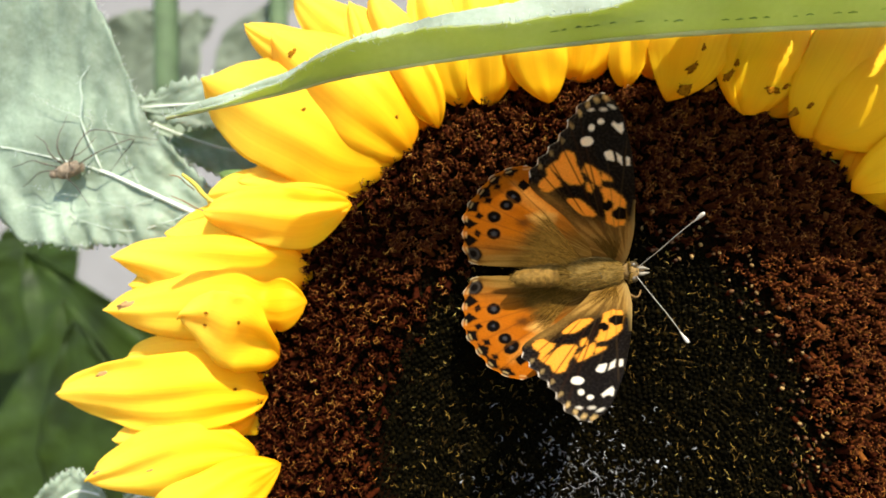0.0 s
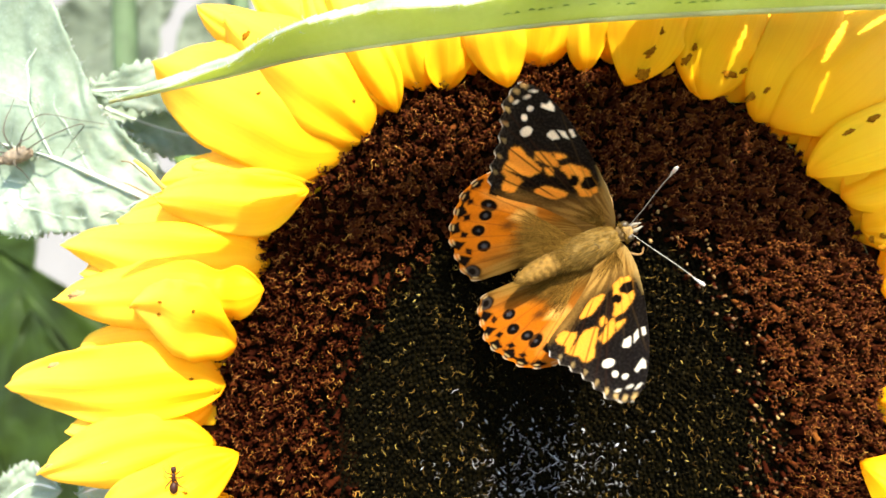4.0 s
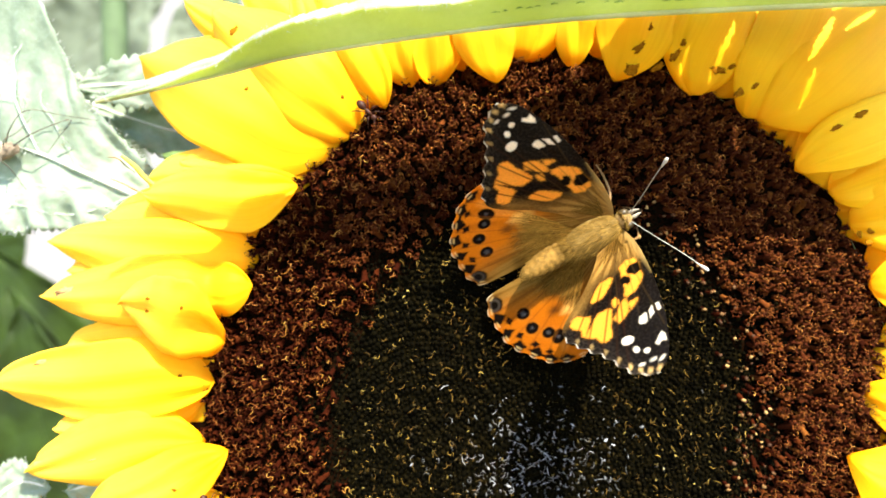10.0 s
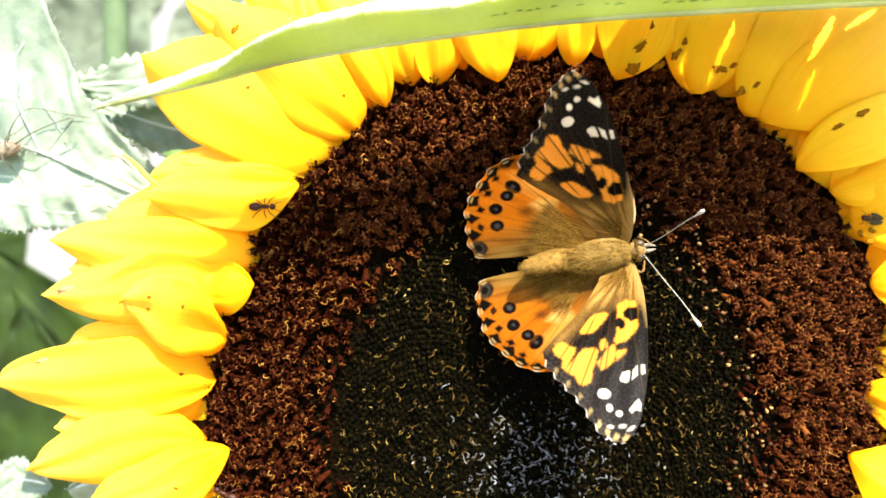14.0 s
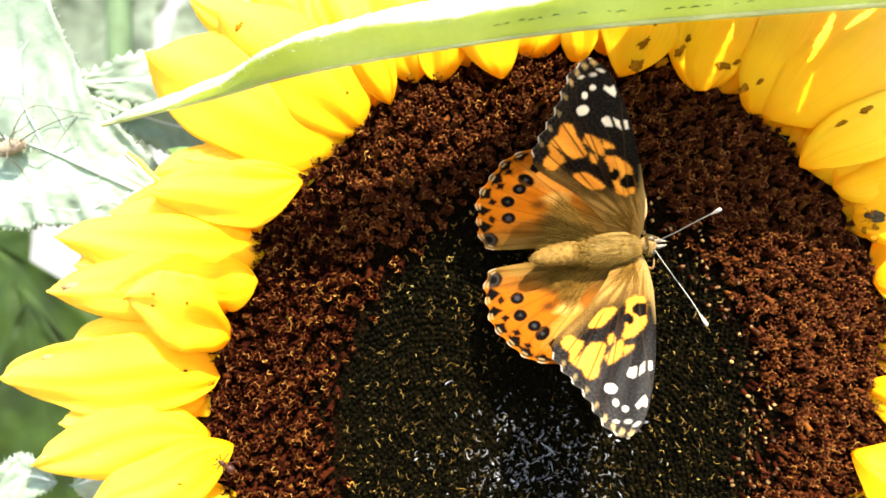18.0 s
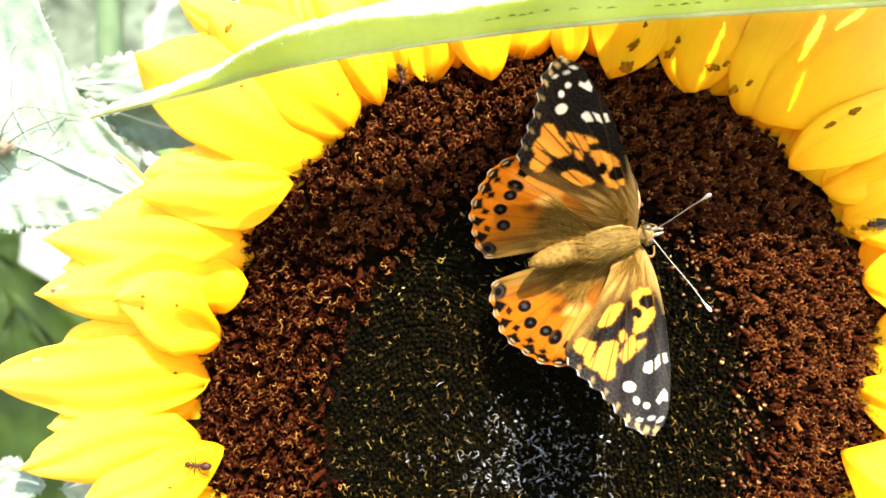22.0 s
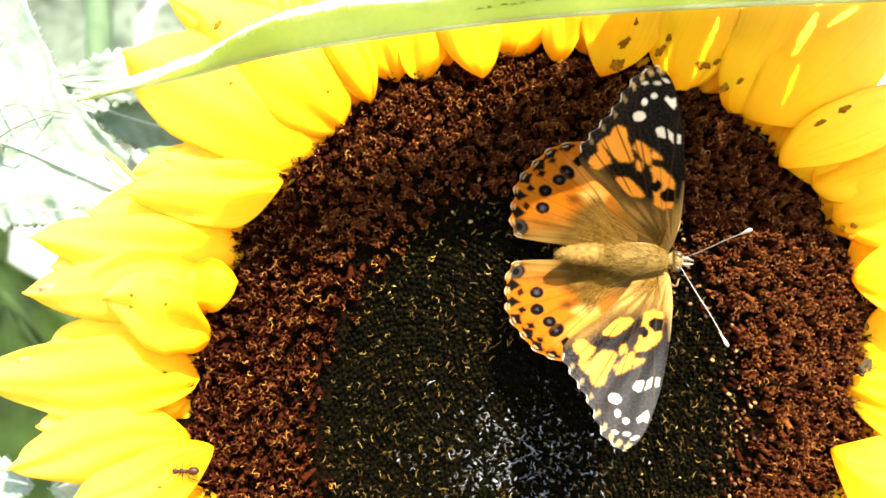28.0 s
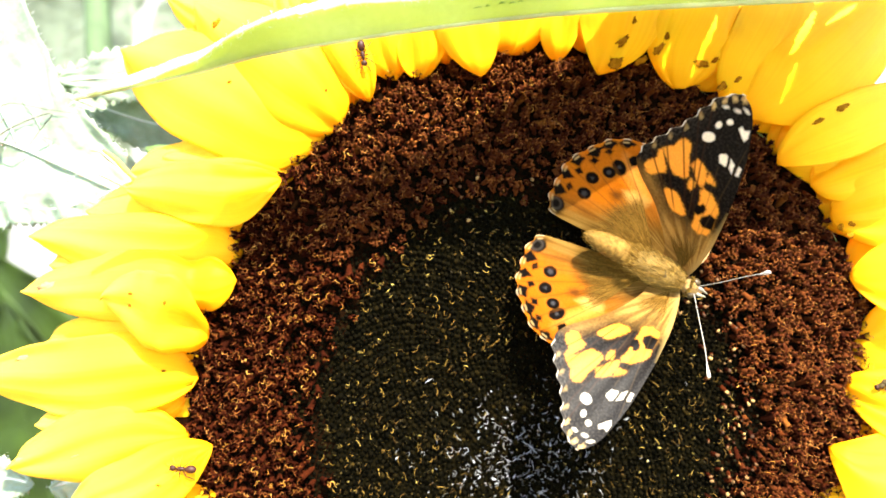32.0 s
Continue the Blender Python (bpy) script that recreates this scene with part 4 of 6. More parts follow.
    for poly in (
        [(-4.3, 20.0), (-3.7, 19.1), (-2.7, 19.0), (-2.45, 19.3), (-3.0, 20.7), (-3.6, 20.9), (-4.3, 20.5)],
        [(-2.85, 20.7), (-2.3, 19.1), (-1.5, 18.4), (-1.25, 18.4), (-1.65, 20.1), (-2.6, 20.7)],
        [(-1.1, 18.5), (-0.3, 18.4), (-0.6, 19.9), (-1.4, 20.3)],
        [(-4.2, 24.7), (-3.1, 23.7), (-2.4, 23.2), (-2.15, 24.1), (-2.6, 25.3), (-3.2, 25.0), (-3.9, 25.4)],
    ):
        lay(col, blur(inside_distance(x, y, poly) - 0.15 + 0.5 * ragged, 0.12), WHITE)
    for cx, cy, rx, ry, turn in [(-6.7, 21.9, 1.0, 0.92, 20), (-6.45, 24.0, 0.56, 0.72, 10), (-5.4, 25.0, 0.58, 0.6, 0)]:
        lay(col, blur(spot(x, y, cx, cy, rx, ry, turn) - 0.17 + 0.35 * ragged, 0.1), WHITE)
    for cx, cy, rx, ry, turn in [(-6.9, 26.6, 0.42, 0.22, 10), (-5.4, 26.8, 0.5, 0.24, 0), (-4.4, 27.3, 0.5, 0.2, -25)]:
        lay(col, blur(spot(x, y, cx, cy, rx, ry, turn) + 0.5 * ragged, 0.12) * 0.85, WHITE)
    for cx, cy in [(-8.6, 26.0), (-7.8, 27.3), (-6.7, 28.1), (-5.6, 28.5), (-9.3, 24.0), (-10.2, 21.7), (-11.4, 19.5), (-12.7, 17.3)]:
        lay(col, blur(spot(x, y, cx + 0.25, cy, 0.42, 0.30, -60) + ragged, 0.2) * (0.8 if cy > 25 else 0.45), CREAM)
    beat = np.sin(at * 2 * math.pi / 2.35 + 0.8)
    lay(col, blur(0.11 + 0.12 * beat - margin + 0.3 * ragged, 0.12) * np.clip(beat * 1.5 + 0.8, 0.15, 1), (0.62, 0.57, 0.47))
    return col


def hindwing_paint(x, y):
    fine, broad_noise = rough_noise(x, y, 0.35, 7.0), rough_noise(x, y, 1.3, 8.0)
    ragged = 0.15 * fine + 0.10 * broad_noise
    col = np.tile(np.array((0.41, 0.122, 0.004)), (len(x), 1))
    lay(col, np.clip(0.5 + 0.6 * rough_noise(x, y, 3.0, 9.0), 0, 1) * 0.5, (0.30, 0.070, 0.004))
    # pale patches behind the forewing's edge
    lay(col, blur(inside_distance(x, y, [(-10.2, 13.2), (-8.2, 12.4), (-4.2, 8.4), (-4.9, 7.2), (-7.2, 8.6), (-9.0, 10.4)]) + 1.5 * ragged, 0.8) * 0.8, (0.60, 0.27, 0.045))
    lay(col, blur(inside_distance(x, y, [(-8.3, 7.8), (-6.6, 8.6), (-4.4, 8.0), (-5.2, 5.8), (-6.2, 5.6), (-7.5, 6.9)]) + 1.5 * ragged, 0.5) * 0.85, (0.64, 0.38, 0.09))
    # hairy brown root and inner fold, painted darker for the body's shade
    fold = 3.2 - y - 0.10 * np.clip(-x - 7, 0, 20) ** 1.35
    lay(col, blur(fold + 2.5 * ragged, 2.4), (0.155, 0.084, 0.015))
    reach = np.hypot(x - 1, (y - 0.5) * 1.05)
    lay(col, blur(7.4 - reach + 4 * ragged, 3.4), (0.115, 0.057, 0.009))
    ray = np.arctan2(y - 0.4, x - 2.6)
    streak = np.array([noise.noise((a * 24, b * 0.16, 5.0)) for a, b in zip(ray, np.hypot(x - 2.6, y))])
    silky = np.clip(blur(fold + 2.5 * ragged, 2.4) + blur(7.8 - reach + 4 * ragged, 3.4), 0, 1)
    lay(col, silky * np.clip(streak * 2.4, 0, 1) * 0.6, (0.28, 0.165, 0.038))
    lay(col, silky * np.clip(-streak * 2.4, 0, 1) * 0.75, (0.05, 0.021, 0.0035))
    lay(col, blur(spot(x, y, -8.9, 6.7, 0.9, 0.75) + 2 * ragged, 0.5) * 0.75, (0.03, 0.014, 0.005))
    for cx, cy, rx, ry, turn, core in [(-10.2, 11.0, 0.95, 1.3, 40, 0.28), (-11.2, 9.6, 0.98, 0.9, 0, 0.25), (-12.95, 7.6, 0.98, 1.0, 0, 0.22), (-13.05, 4.7, 1.0, 1.0, 0, 0.40)]:
        e = spot(x, y, cx, cy, rx, ry, turn) + 0.4 * ragged
        lay(col, blur(e + 0.18, 0.3) * 0.2, (0.55, 0.22, 0.03))
        lay(col, blur(e, 0.12), BLACK)
        lay(col, blur(spot(x, y, cx, cy, core, core) + 1.2 * ragged, 0.16) * 0.45, (0.14, 0.09, 0.05) if core > 0.4 else (0.10, 0.095, 0.10))
    for cx, cy, rx, ry, turn in [(-15.35, 4.7, 0.55, 0.85, 10), (-15.05, 7.75, 0.66, 0.62, 0), (-13.75, 10.35, 0.72, 0.6, 30), (-12.4, 12.65, 0.74, 0.55, 40), (-8.8, 12.9, 1.0, 0.95, 0)]:
        lay(col, blur(wedge(x, y, cx, cy, rx, ry, turn) + ragged, 0.12), BLACK)
    margin, at = line_distance(x, y, HW_MARGIN)
    for cx, cy, rx, ry, turn in [(-16.6, 3.5, 1.05, 0.95, 0), (-16.6, 6.4, 1.0, 0.82, 0), (-16.0, 9.3, 1.05, 0.92, 40), (-14.3, 11.7, 1.1, 0.85, 55), (-12.8, 13.7, 1.1, 0.75, 45), (-10.8, 15.0, 1.05, 0.7, 20)]:
        lay(col, blur(wedge(x, y, cx, cy, 1.3 * rx, 1.2 * ry, turn) + ragged, 0.14), BLACK)
    lay(col, blur(spot(x, y, -16.0, 1.1, 1.15, 1.35, 20) + ragged, 0.16), BLACK)
    lay(col, blur(0.15 - np.abs(spot(x, y, -16.1, 1.1, 0.75, 0.9, 20)), 0.15) * 0.25, (0.16, 0.13, 0.10))
    veins(col, x, y, (0.8, 0.8), [(-17.2, 2.4), (-17.3, 5.1), (-16.8, 8.0), (-15.4, 10.8), (-13.4, 13.1), (-11.6, 14.9)], 0.06, 0.75, 7.0, (0.08, 0.024, 0.006))
    beat = np.sin(at * 2 * math.pi / 2.75 - 0.4)
    lay(col, blur(0.10 + 0.12 * beat - margin + 0.3 * ragged, 0.12) * np.clip(beat * 2 + 0.4, 0, 1) * 0.8, (0.52, 0.42, 0.26))
    lay(col, blur(0.12 - np.abs(margin - 0.55 - 0.1 * beat), 0.1) * np.clip(beat * 2 - 0.2, 0, 1) * 0.6, CREAM)
    return col


def wing_mesh(name, front, back, margin_line, paint, side, low, rows=240, cols=150):
    g = loft(front, back, rows, cols)
    x, y = g[..., 0].ravel().copy(), g[..., 1].ravel().copy()
    col = paint(x, y)
    u = np.tile(np.linspace(0, 1, cols + 1), rows + 1)
    margin, at = line_distance(x, y, margin_line)
    scallop = np.clip(1 - margin / 1.2, 0, 1) * np.clip((u - 0.6) * 4, 0, 1)
    z = low + 0.35 * np.sin(np.clip(y / 30, 0, 1) * math.pi) + 0.03 * np.sin(np.arctan2(y - 1.0, x - 4.0) * 44) * np.clip((y - 3) / 6, 0, 1)
    x = x + scallop * 0.22 * (1 + np.sin(at * 2 * math.pi / (2.35 if name == "forewing" else 2.75) + 2.4))
    x, y = (0.984 * x + 0.74, 0.992 * y - 0.10) if name == "forewing" else (1.072 * x + 1.18, 0.913 * y + 0.63)
    faces = []
    for i in range(rows):
        for k in range(cols):
            a = i * (cols + 1) + k
            q = (a, a + cols + 1, a + cols + 2, a + 1)
            faces.append(q if side > 0 else q[::-1])
    sheen = 0.10 + 0.9 * np.clip((y - 9) / 10, 0, 1) if name == "forewing" else np.full(len(x), 0.12)
    me = mesh(name, list(zip(x, side * y, z)), faces, M_WING)
    me.attributes.new("paint", "FLOAT_COLOR", "POINT").data.foreach_set("color", np.c_[col, sheen].ravel())
    return me


def hair_mesh(name, count, seed, mat, place, thin=0.05, soft=0.3):
    """Fine hairs: place gives a root, a way and a length from a random source."""
    r = random.Random(seed)
    pieces = []
    for _ in range(count):
        p, d, n = place(r)
        p, d = Vector(p), Vector(d).normalized()
        bend = Vector((r.uniform(-soft, soft), r.uniform(-soft, soft), r.uniform(-soft, soft / 3)))
        pieces.append(tube([p, p + d * n * 0.5, p + (d + bend * 0.6).normalized() * n], [thin, thin * 0.8, thin * 0.2], 3))
    return mesh(name, *joined(pieces), mat)


wings = {}
for key, name, front, back, line, paint, side, low in [
    ("fu", "forewing", FW_FRONT, FW_BACK, FW_MARGIN, forewing_paint, 1, 0.1), ("fl", "forewing", FW_FRONT, FW_BACK, FW_MARGIN, forewing_paint, -1, 0.1),
    ("gu", "hindwing", HW_FRONT, HW_BACK, HW_MARGIN, hindwing_paint, 1, -0.25), ("gl", "hindwing", HW_FRONT, HW_BACK, HW_MARGIN, hindwing_paint, -1, -0.25)]:
    label = "black, orange and white patterned forewing" if name == "forewing" else "orange hindwing with a row of dark eyespots"
    wings[key] = thick(part(name, wing_mesh(name, front, back, line, paint, side, low), butterfly, label), 0.08)

    def wing_hair(r, side=side, name=name):
        if name == "hindwing":
            a, n = radians(r.uniform(128, 184)), 1.0 + 6.5 * r.random() ** 0.9
            p = (1.0 + n * math.cos(a), side * max(-0.6, 0.4 + n * math.sin(a)), 0.0)
            return p, (math.cos(a) + r.uniform(-.05, .05), side * (math.sin(a) + r.uniform(-.05, .05)), 0.05), r.uniform(2.2, 4.6)
        a, n = radians(r.uniform(88, 134)), 0.4 + 4.6 * r.random()
        p = (1.4 + n * math.cos(a), side * (0.5 + n * math.sin(a)), 0.25)
        return p, (math.cos(a) + r.uniform(-.15, .15), side * (math.sin(a) + r.uniform(-.15, .15)), 0.08), r.uniform(0.9, 2.3)

    part("wing_fur", hair_mesh("wing_fur", 1700 if name == "hindwing" else 800, 3 + side, M_WINGFUR, wing_hair, 0.016, 0.16), wings[key], "long tan hairs")

part("thorax", mesh("thorax", *blob((4.4, 0, 0.5), (4.3, 2.5, 2.2), 20, 24, 0.12, 2), M_THORAX), butterfly, "grey-brown furry thorax")
part("crease", mesh("crease", *tube([tuple(p) for p in smooth_line([(4.2, 0.9, 2.56), (4.9, 0.2, 2.74), (5.0, -0.5, 2.70), (4.4, -1.1, 2.50)], 10)], 0.06, 5), M_EYE), butterfly, "dark curved seam")
abdomen_v, abdomen_f = blob((-3.3, 0, -0.2), (5.0, 1.8, 1.8), 40, 24, 0.05, 4)
abdomen_v = [(x, y * (1 + 0.065 * math.cos(x * 5.2)) * (1 - 0.035 * max(0.0, -x - 2)), z * (1 + 0.065 * math.cos(x * 5.2)) + 0.5 + 0.02 * max(0.0, -x) ** 2) for x, y, z in abdomen_v]
part("abdomen", mesh("abdomen", abdomen_v, abdomen_f, M_BODY), butterfly, "tan ringed abdomen")
head = part("head", mesh("head", *blob((9.5, 0, 0.5), (1.3, 1.35, 1.2), 12, 14, 0.12, 6), M_HEADFUR), butterfly, "orange-brown furry head")
for s in (1, -1):
    part("eye", mesh("eye", *blob((9.9, s * 1.0, 0.8), (0.75, 0.6, 0.75), 10, 12), M_EYE), head, "glossy brown eye")
    part("palp", mesh("palp", *tube([(10.3, s * 0.35, 0.2), (11.4, s * 0.45, 0.2), (12.4, s * 0.25, 0.5)], [0.36, 0.3, 0.08], 8), M_PALP), head, "pale pointed mouth palp")
antennae = {}
for side in (1, -1):
    line = smooth_line([(0, 0, 0), (4.4, 0.0, 0.25), (8.8, 0.1, 0.2), (13.0, 0.0, 0.0)], 40)
    antenna = part("antenna", mesh("antenna", *tube([tuple(p) for p in line], [0.062 + 0.016 * (i % 2) for i in range(40)], 8), M_ANTENNA), butterfly, "thin pale banded antenna", pose(10.3 * MM, side * 0.6 * MM, 1.5 * MM, 0, -45, side * 55))
    part("club", mesh("club", *tube([(11.3, 0, 0.06), (11.9, 0, 0.04), (12.5, 0, 0.02), (13.0, 0, 0), (13.3, 0, 0), (13.42, 0, 0)], [0.08, 0.13, 0.24, 0.28, 0.20, 0.07], 12), M_CLUB), antenna, "pale knobbed tip")
    antennae[side] = antenna
for pts in [[(7.6, 1.6, -0.6), (9.6, 4.0, -0.5), (10.4, 6.6, -2.6), (11.0, 8.0, -6.5)], [(7.6, -1.6, -0.6), (9.6, -3.6, -0.6), (11.2, -4.4, -3.0), (12.4, -4.0, -6.5)],
            [(5.0, 1.8, -0.8), (5.2, 5.0, -1.5), (4.4, 7.5, -4.2), (4.2, 8.6, -6.8)], [(5.0, -1.8, -0.8), (5.2, -5.0, -1.5), (4.4, -7.5, -4.2), (4.2, -8.6, -6.8)]]:
    part("leg", mesh("leg", *tube([tuple(p) for p in smooth_line(pts, 12)], [0.26 - 0.014 * i for i in range(12)], 7), M_LEG), butterfly)
part("proboscis", mesh("proboscis", *tube([tuple(p) for p in smooth_line([(10.6, 0, -0.2), (12.0, 0, -1.2), (12.2, 0, -4), (11.6, 0, -6.8)], 10)], 0.13, 6), M_LEG), butterfly, "thin curved feeding tube")


def body_hair(r):
    x = r.uniform(-1.5, 8.6)
    a = r.uniform(-1.2, 1.2)
    w = 2.45 * math.sqrt(max(0.05, 1 - ((x - 4.0) / 5.6) ** 2))
    return (x, w * math.sin(a), 0.6 + w * 0.9 * math.cos(a)), (-0.9 + r.uniform(-.2, .1), math.sin(a) * 0.5 + r.uniform(-.15, .15), math.cos(a) * 0.12), r.uniform(0.6, 1.8)


part("body_fur", hair_mesh("body_fur", 1500, 9, M_FUR, body_hair, 0.020, 0.15), butterfly, "soft olive-brown body hair")


def head_hair(r):
    a, b = r.uniform(-1.6, 1.6), r.uniform(-0.4, 1.3)
    d = (math.cos(b) * math.cos(a) * 0.5 - 0.3, math.cos(b) * math.sin(a), math.sin(b) + 0.2)
    return (9.3 + 0.9 * d[0], 1.15 * d[1], 0.5 + 1.0 * d[2]), (d[0] + 0.5, d[1] * 0.7, d[2] * 0.6), r.uniform(0.4, 0.9)


part("head_fur", hair_mesh("head_fur", 240, 12, M_FUR, head_hair, 0.04), head, "golden-brown head hair")


def abdomen_hair(r):
    x = r.uniform(-8.2, 1.0)
    a = r.uniform(-1.5, 1.5)
    w = 1.75 * math.sqrt(max(0.03, 1 - ((x + 3.3) / 5.0) ** 2))
    return (x, w * math.sin(a), 0.35 + w * 0.95 * math.cos(a) + 0.02 * x * x * (x < 0)), (-0.9, math.sin(a) * 0.35, math.cos(a) * 0.08), r.uniform(0.3, 0.6)


part("abdomen_fur", hair_mesh("abdomen_fur", 700, 10, M_FUR, abdomen_hair, 0.016, 0.12), butterfly, "short tan hair")


# ---- ants and fly ----
def ant(label, m):
    a = root("ant", m, label, "ant", "ants on the flower")
    part("gaster", mesh("gaster", *blob((-1.5, 0, 0.9), (1.15, 0.8, 0.75), 10, 12), M_ANT), a, "glossy dark abdomen")
    part("thorax", mesh("thorax", *blob((0.4, 0, 0.9), (0.95, 0.4, 0.42), 10, 10, 0.2, 1), M_ANT), a)
    part("head", mesh("head", *blob((1.9, 0, 0.85), (0.62, 0.58, 0.42), 10, 10), M_ANT), a)
    part("waist", mesh("waist", *tube([(-0.7, 0, 0.8), (-0.45, 0, 1.1), (-0.2, 0, 0.8)], 0.16, 6), M_ANT), a)
    for s in (1, -1):
        part("antenna", mesh("antenna", *tube([(2.3, s * 0.25, 1.0), (2.9, s * 0.8, 1.3), (3.8, s * 1.0, 0.7)], 0.07, 5), M_ANT), a)
        for x, fx in ((0.9, 2.2), (0.45, 0.5), (0.0, -1.9)):
            part("leg", mesh("leg", *tube([(x, s * 0.3, 0.8), ((x + fx) / 2, s * 1.2, 1.5), (fx, s * 1.9, 0.4), (fx * 1.15, s * 2.3, 0.0)], [0.12, 0.1, 0.07, 0.05], 5), M_ANT), a)
    for o in a.children:
        o.scale = (0.8, 0.8, 0.8)
    return a


ants = [ant("small dark brown ant walking on a yellow petal", plan(-44, -36, 6)),
        ant("small dark brown ant crossing the petals' bases", plan(-20, 30, 6)),
        ant("small brown ant walking along a petal to the disc", plan(-40, 9, 6))]
fly = root("fly", plan(70, 5, 6), "small grey fly sitting on a petal at the disc's rim", "fly")
part("abdomen", mesh("abdomen", *blob((-1.3, 0, 0.9), (1.4, 0.75, 0.7), 10, 12), M_FLY), fly)
part("thorax", mesh("thorax", *blob((0.5, 0, 1.0), (0.9, 0.7, 0.7), 10, 12), M_FLY), fly)
part("head", mesh("head", *blob((1.6, 0, 1.0), (0.5, 0.7, 0.6), 10, 12), M_ANT), fly, "dark rounded head")
for s in (1, -1):
    part("wing", mesh("wing", *blob((-1.2, s * 0.75, 1.6), (1.7, 0.6, 0.05), 8, 12, 0, 0, (0, 0, s * 14)), M_FLY), fly, "greyish folded wing")
    for x, fx in ((0.9, 2.0), (0.5, 0.4), (0.1, -1.6)):
        part("leg", mesh("leg", *tube([(x, s * 0.4, 0.6), ((x + fx) / 2, s * 1.2, 1.0), (fx, s * 1.8, 0.0)], [0.09, 0.07, 0.05], 5), M_ANT), fly)

for o in fly.children:
    o.scale = (0.65, 0.65, 0.65)

mark(-32.2, 33.8, 0.57, 0.41, 40, M_SPOT, "brown stain on the petal")
mark(29.5, 28.2, 0.98, 0.65, 60, M_SPOT, "brown stain on the petal")
mark(30.2, 31.1, 0.74, 0.49, 50, M_SPOT, "brown stain on the petal")
mark(33.7, 28.4, 0.82, 0.33, 30, M_SPOT, "brown stain on the petal")
mark(36.3, 30.2, 0.74, 0.41, 50, M_SPOT, "brown stain on the petal")
mark(37.7, 32.4, 0.57, 0.49, 50, M_SPOT, "brown stain on the petal")
mark(31.9, 34.1, 0.33, 0.41, 0, M_SPOT, "brown stain on the petal")
mark(43.4, 28.2, 0.74, 0.57, 0, M_SPOT, "brown stain on the petal")
mark(45.4, 28.7, 0.49, 0.33, 30, M_SPOT, "brown stain on the petal")
mark(47.2, 24.9, 1.06, 0.41, 35, M_SPOT, "brown stain on the petal")
mark(48.9, 25.6, 0.49, 0.33, 35, M_SPOT, "brown stain on the petal")
mark(63.8, 20.6, 0.74, 0.33, 30, M_SPOT, "brown stain on the petal")
mark(60.7, 18.8, 0.98, 0.25, 30, M_SPOT, "brown stain on the petal")
mark(65.5, 3.1, 0.74, 0.41, 30, M_SPOT, "brown stain on the petal")
mark(66.4, 2.3, 0.41, 0.41, 10, M_SPOT, "brown stain on the petal")
mark(67.7, 2.9, 0.49, 0.33, 10, M_SPOT, "brown stain on the petal")
mark(66.8, 1, 0.41, 0.33, 10, M_SPOT, "brown stain on the petal")
mark(-58.4, -6.7, 1.15, 0.49, 10, M_WITHER, "withered pale brown bit")
mark(-63, -17.9, 0.98, 0.33, 15, M_WITHER, "withered pale brown bit")
mark(-62.5, -33.2, 0.49, 0.25, 20, M_WITHER, "withered pale brown bit")
mark(-40.9, -19.8, 0.25, 0.16, 0, M_SPOT, "brown stain on the petal")
mark(-44.4, -9.3, 0.25, 0.16, 0, M_SPOT, "brown stain on the petal")
mark(-43.8, -7.4, 0.25, 0.16, 0, M_SPOT, "brown stain on the petal")
mark(-38.3, -8.6, 0.16, 0.25, 0, M_SPOT, "brown stain on the petal")
mark(-15.4, 23.6, 0.20, 0.20, 0, M_SPOT, "brown stain on the petal")
mark(-30.2, 24.8, 0.25, 0.16, 30, M_SPOT, "brown stain on the petal")
mark(-40.5, -36.4, 0.33, 0.16, 0, M_SPOT, "brown stain on the petal")
mark(-53.6, -32.4, 0.49, 0.08, 20, M_WITHER, "withered pale brown bit")

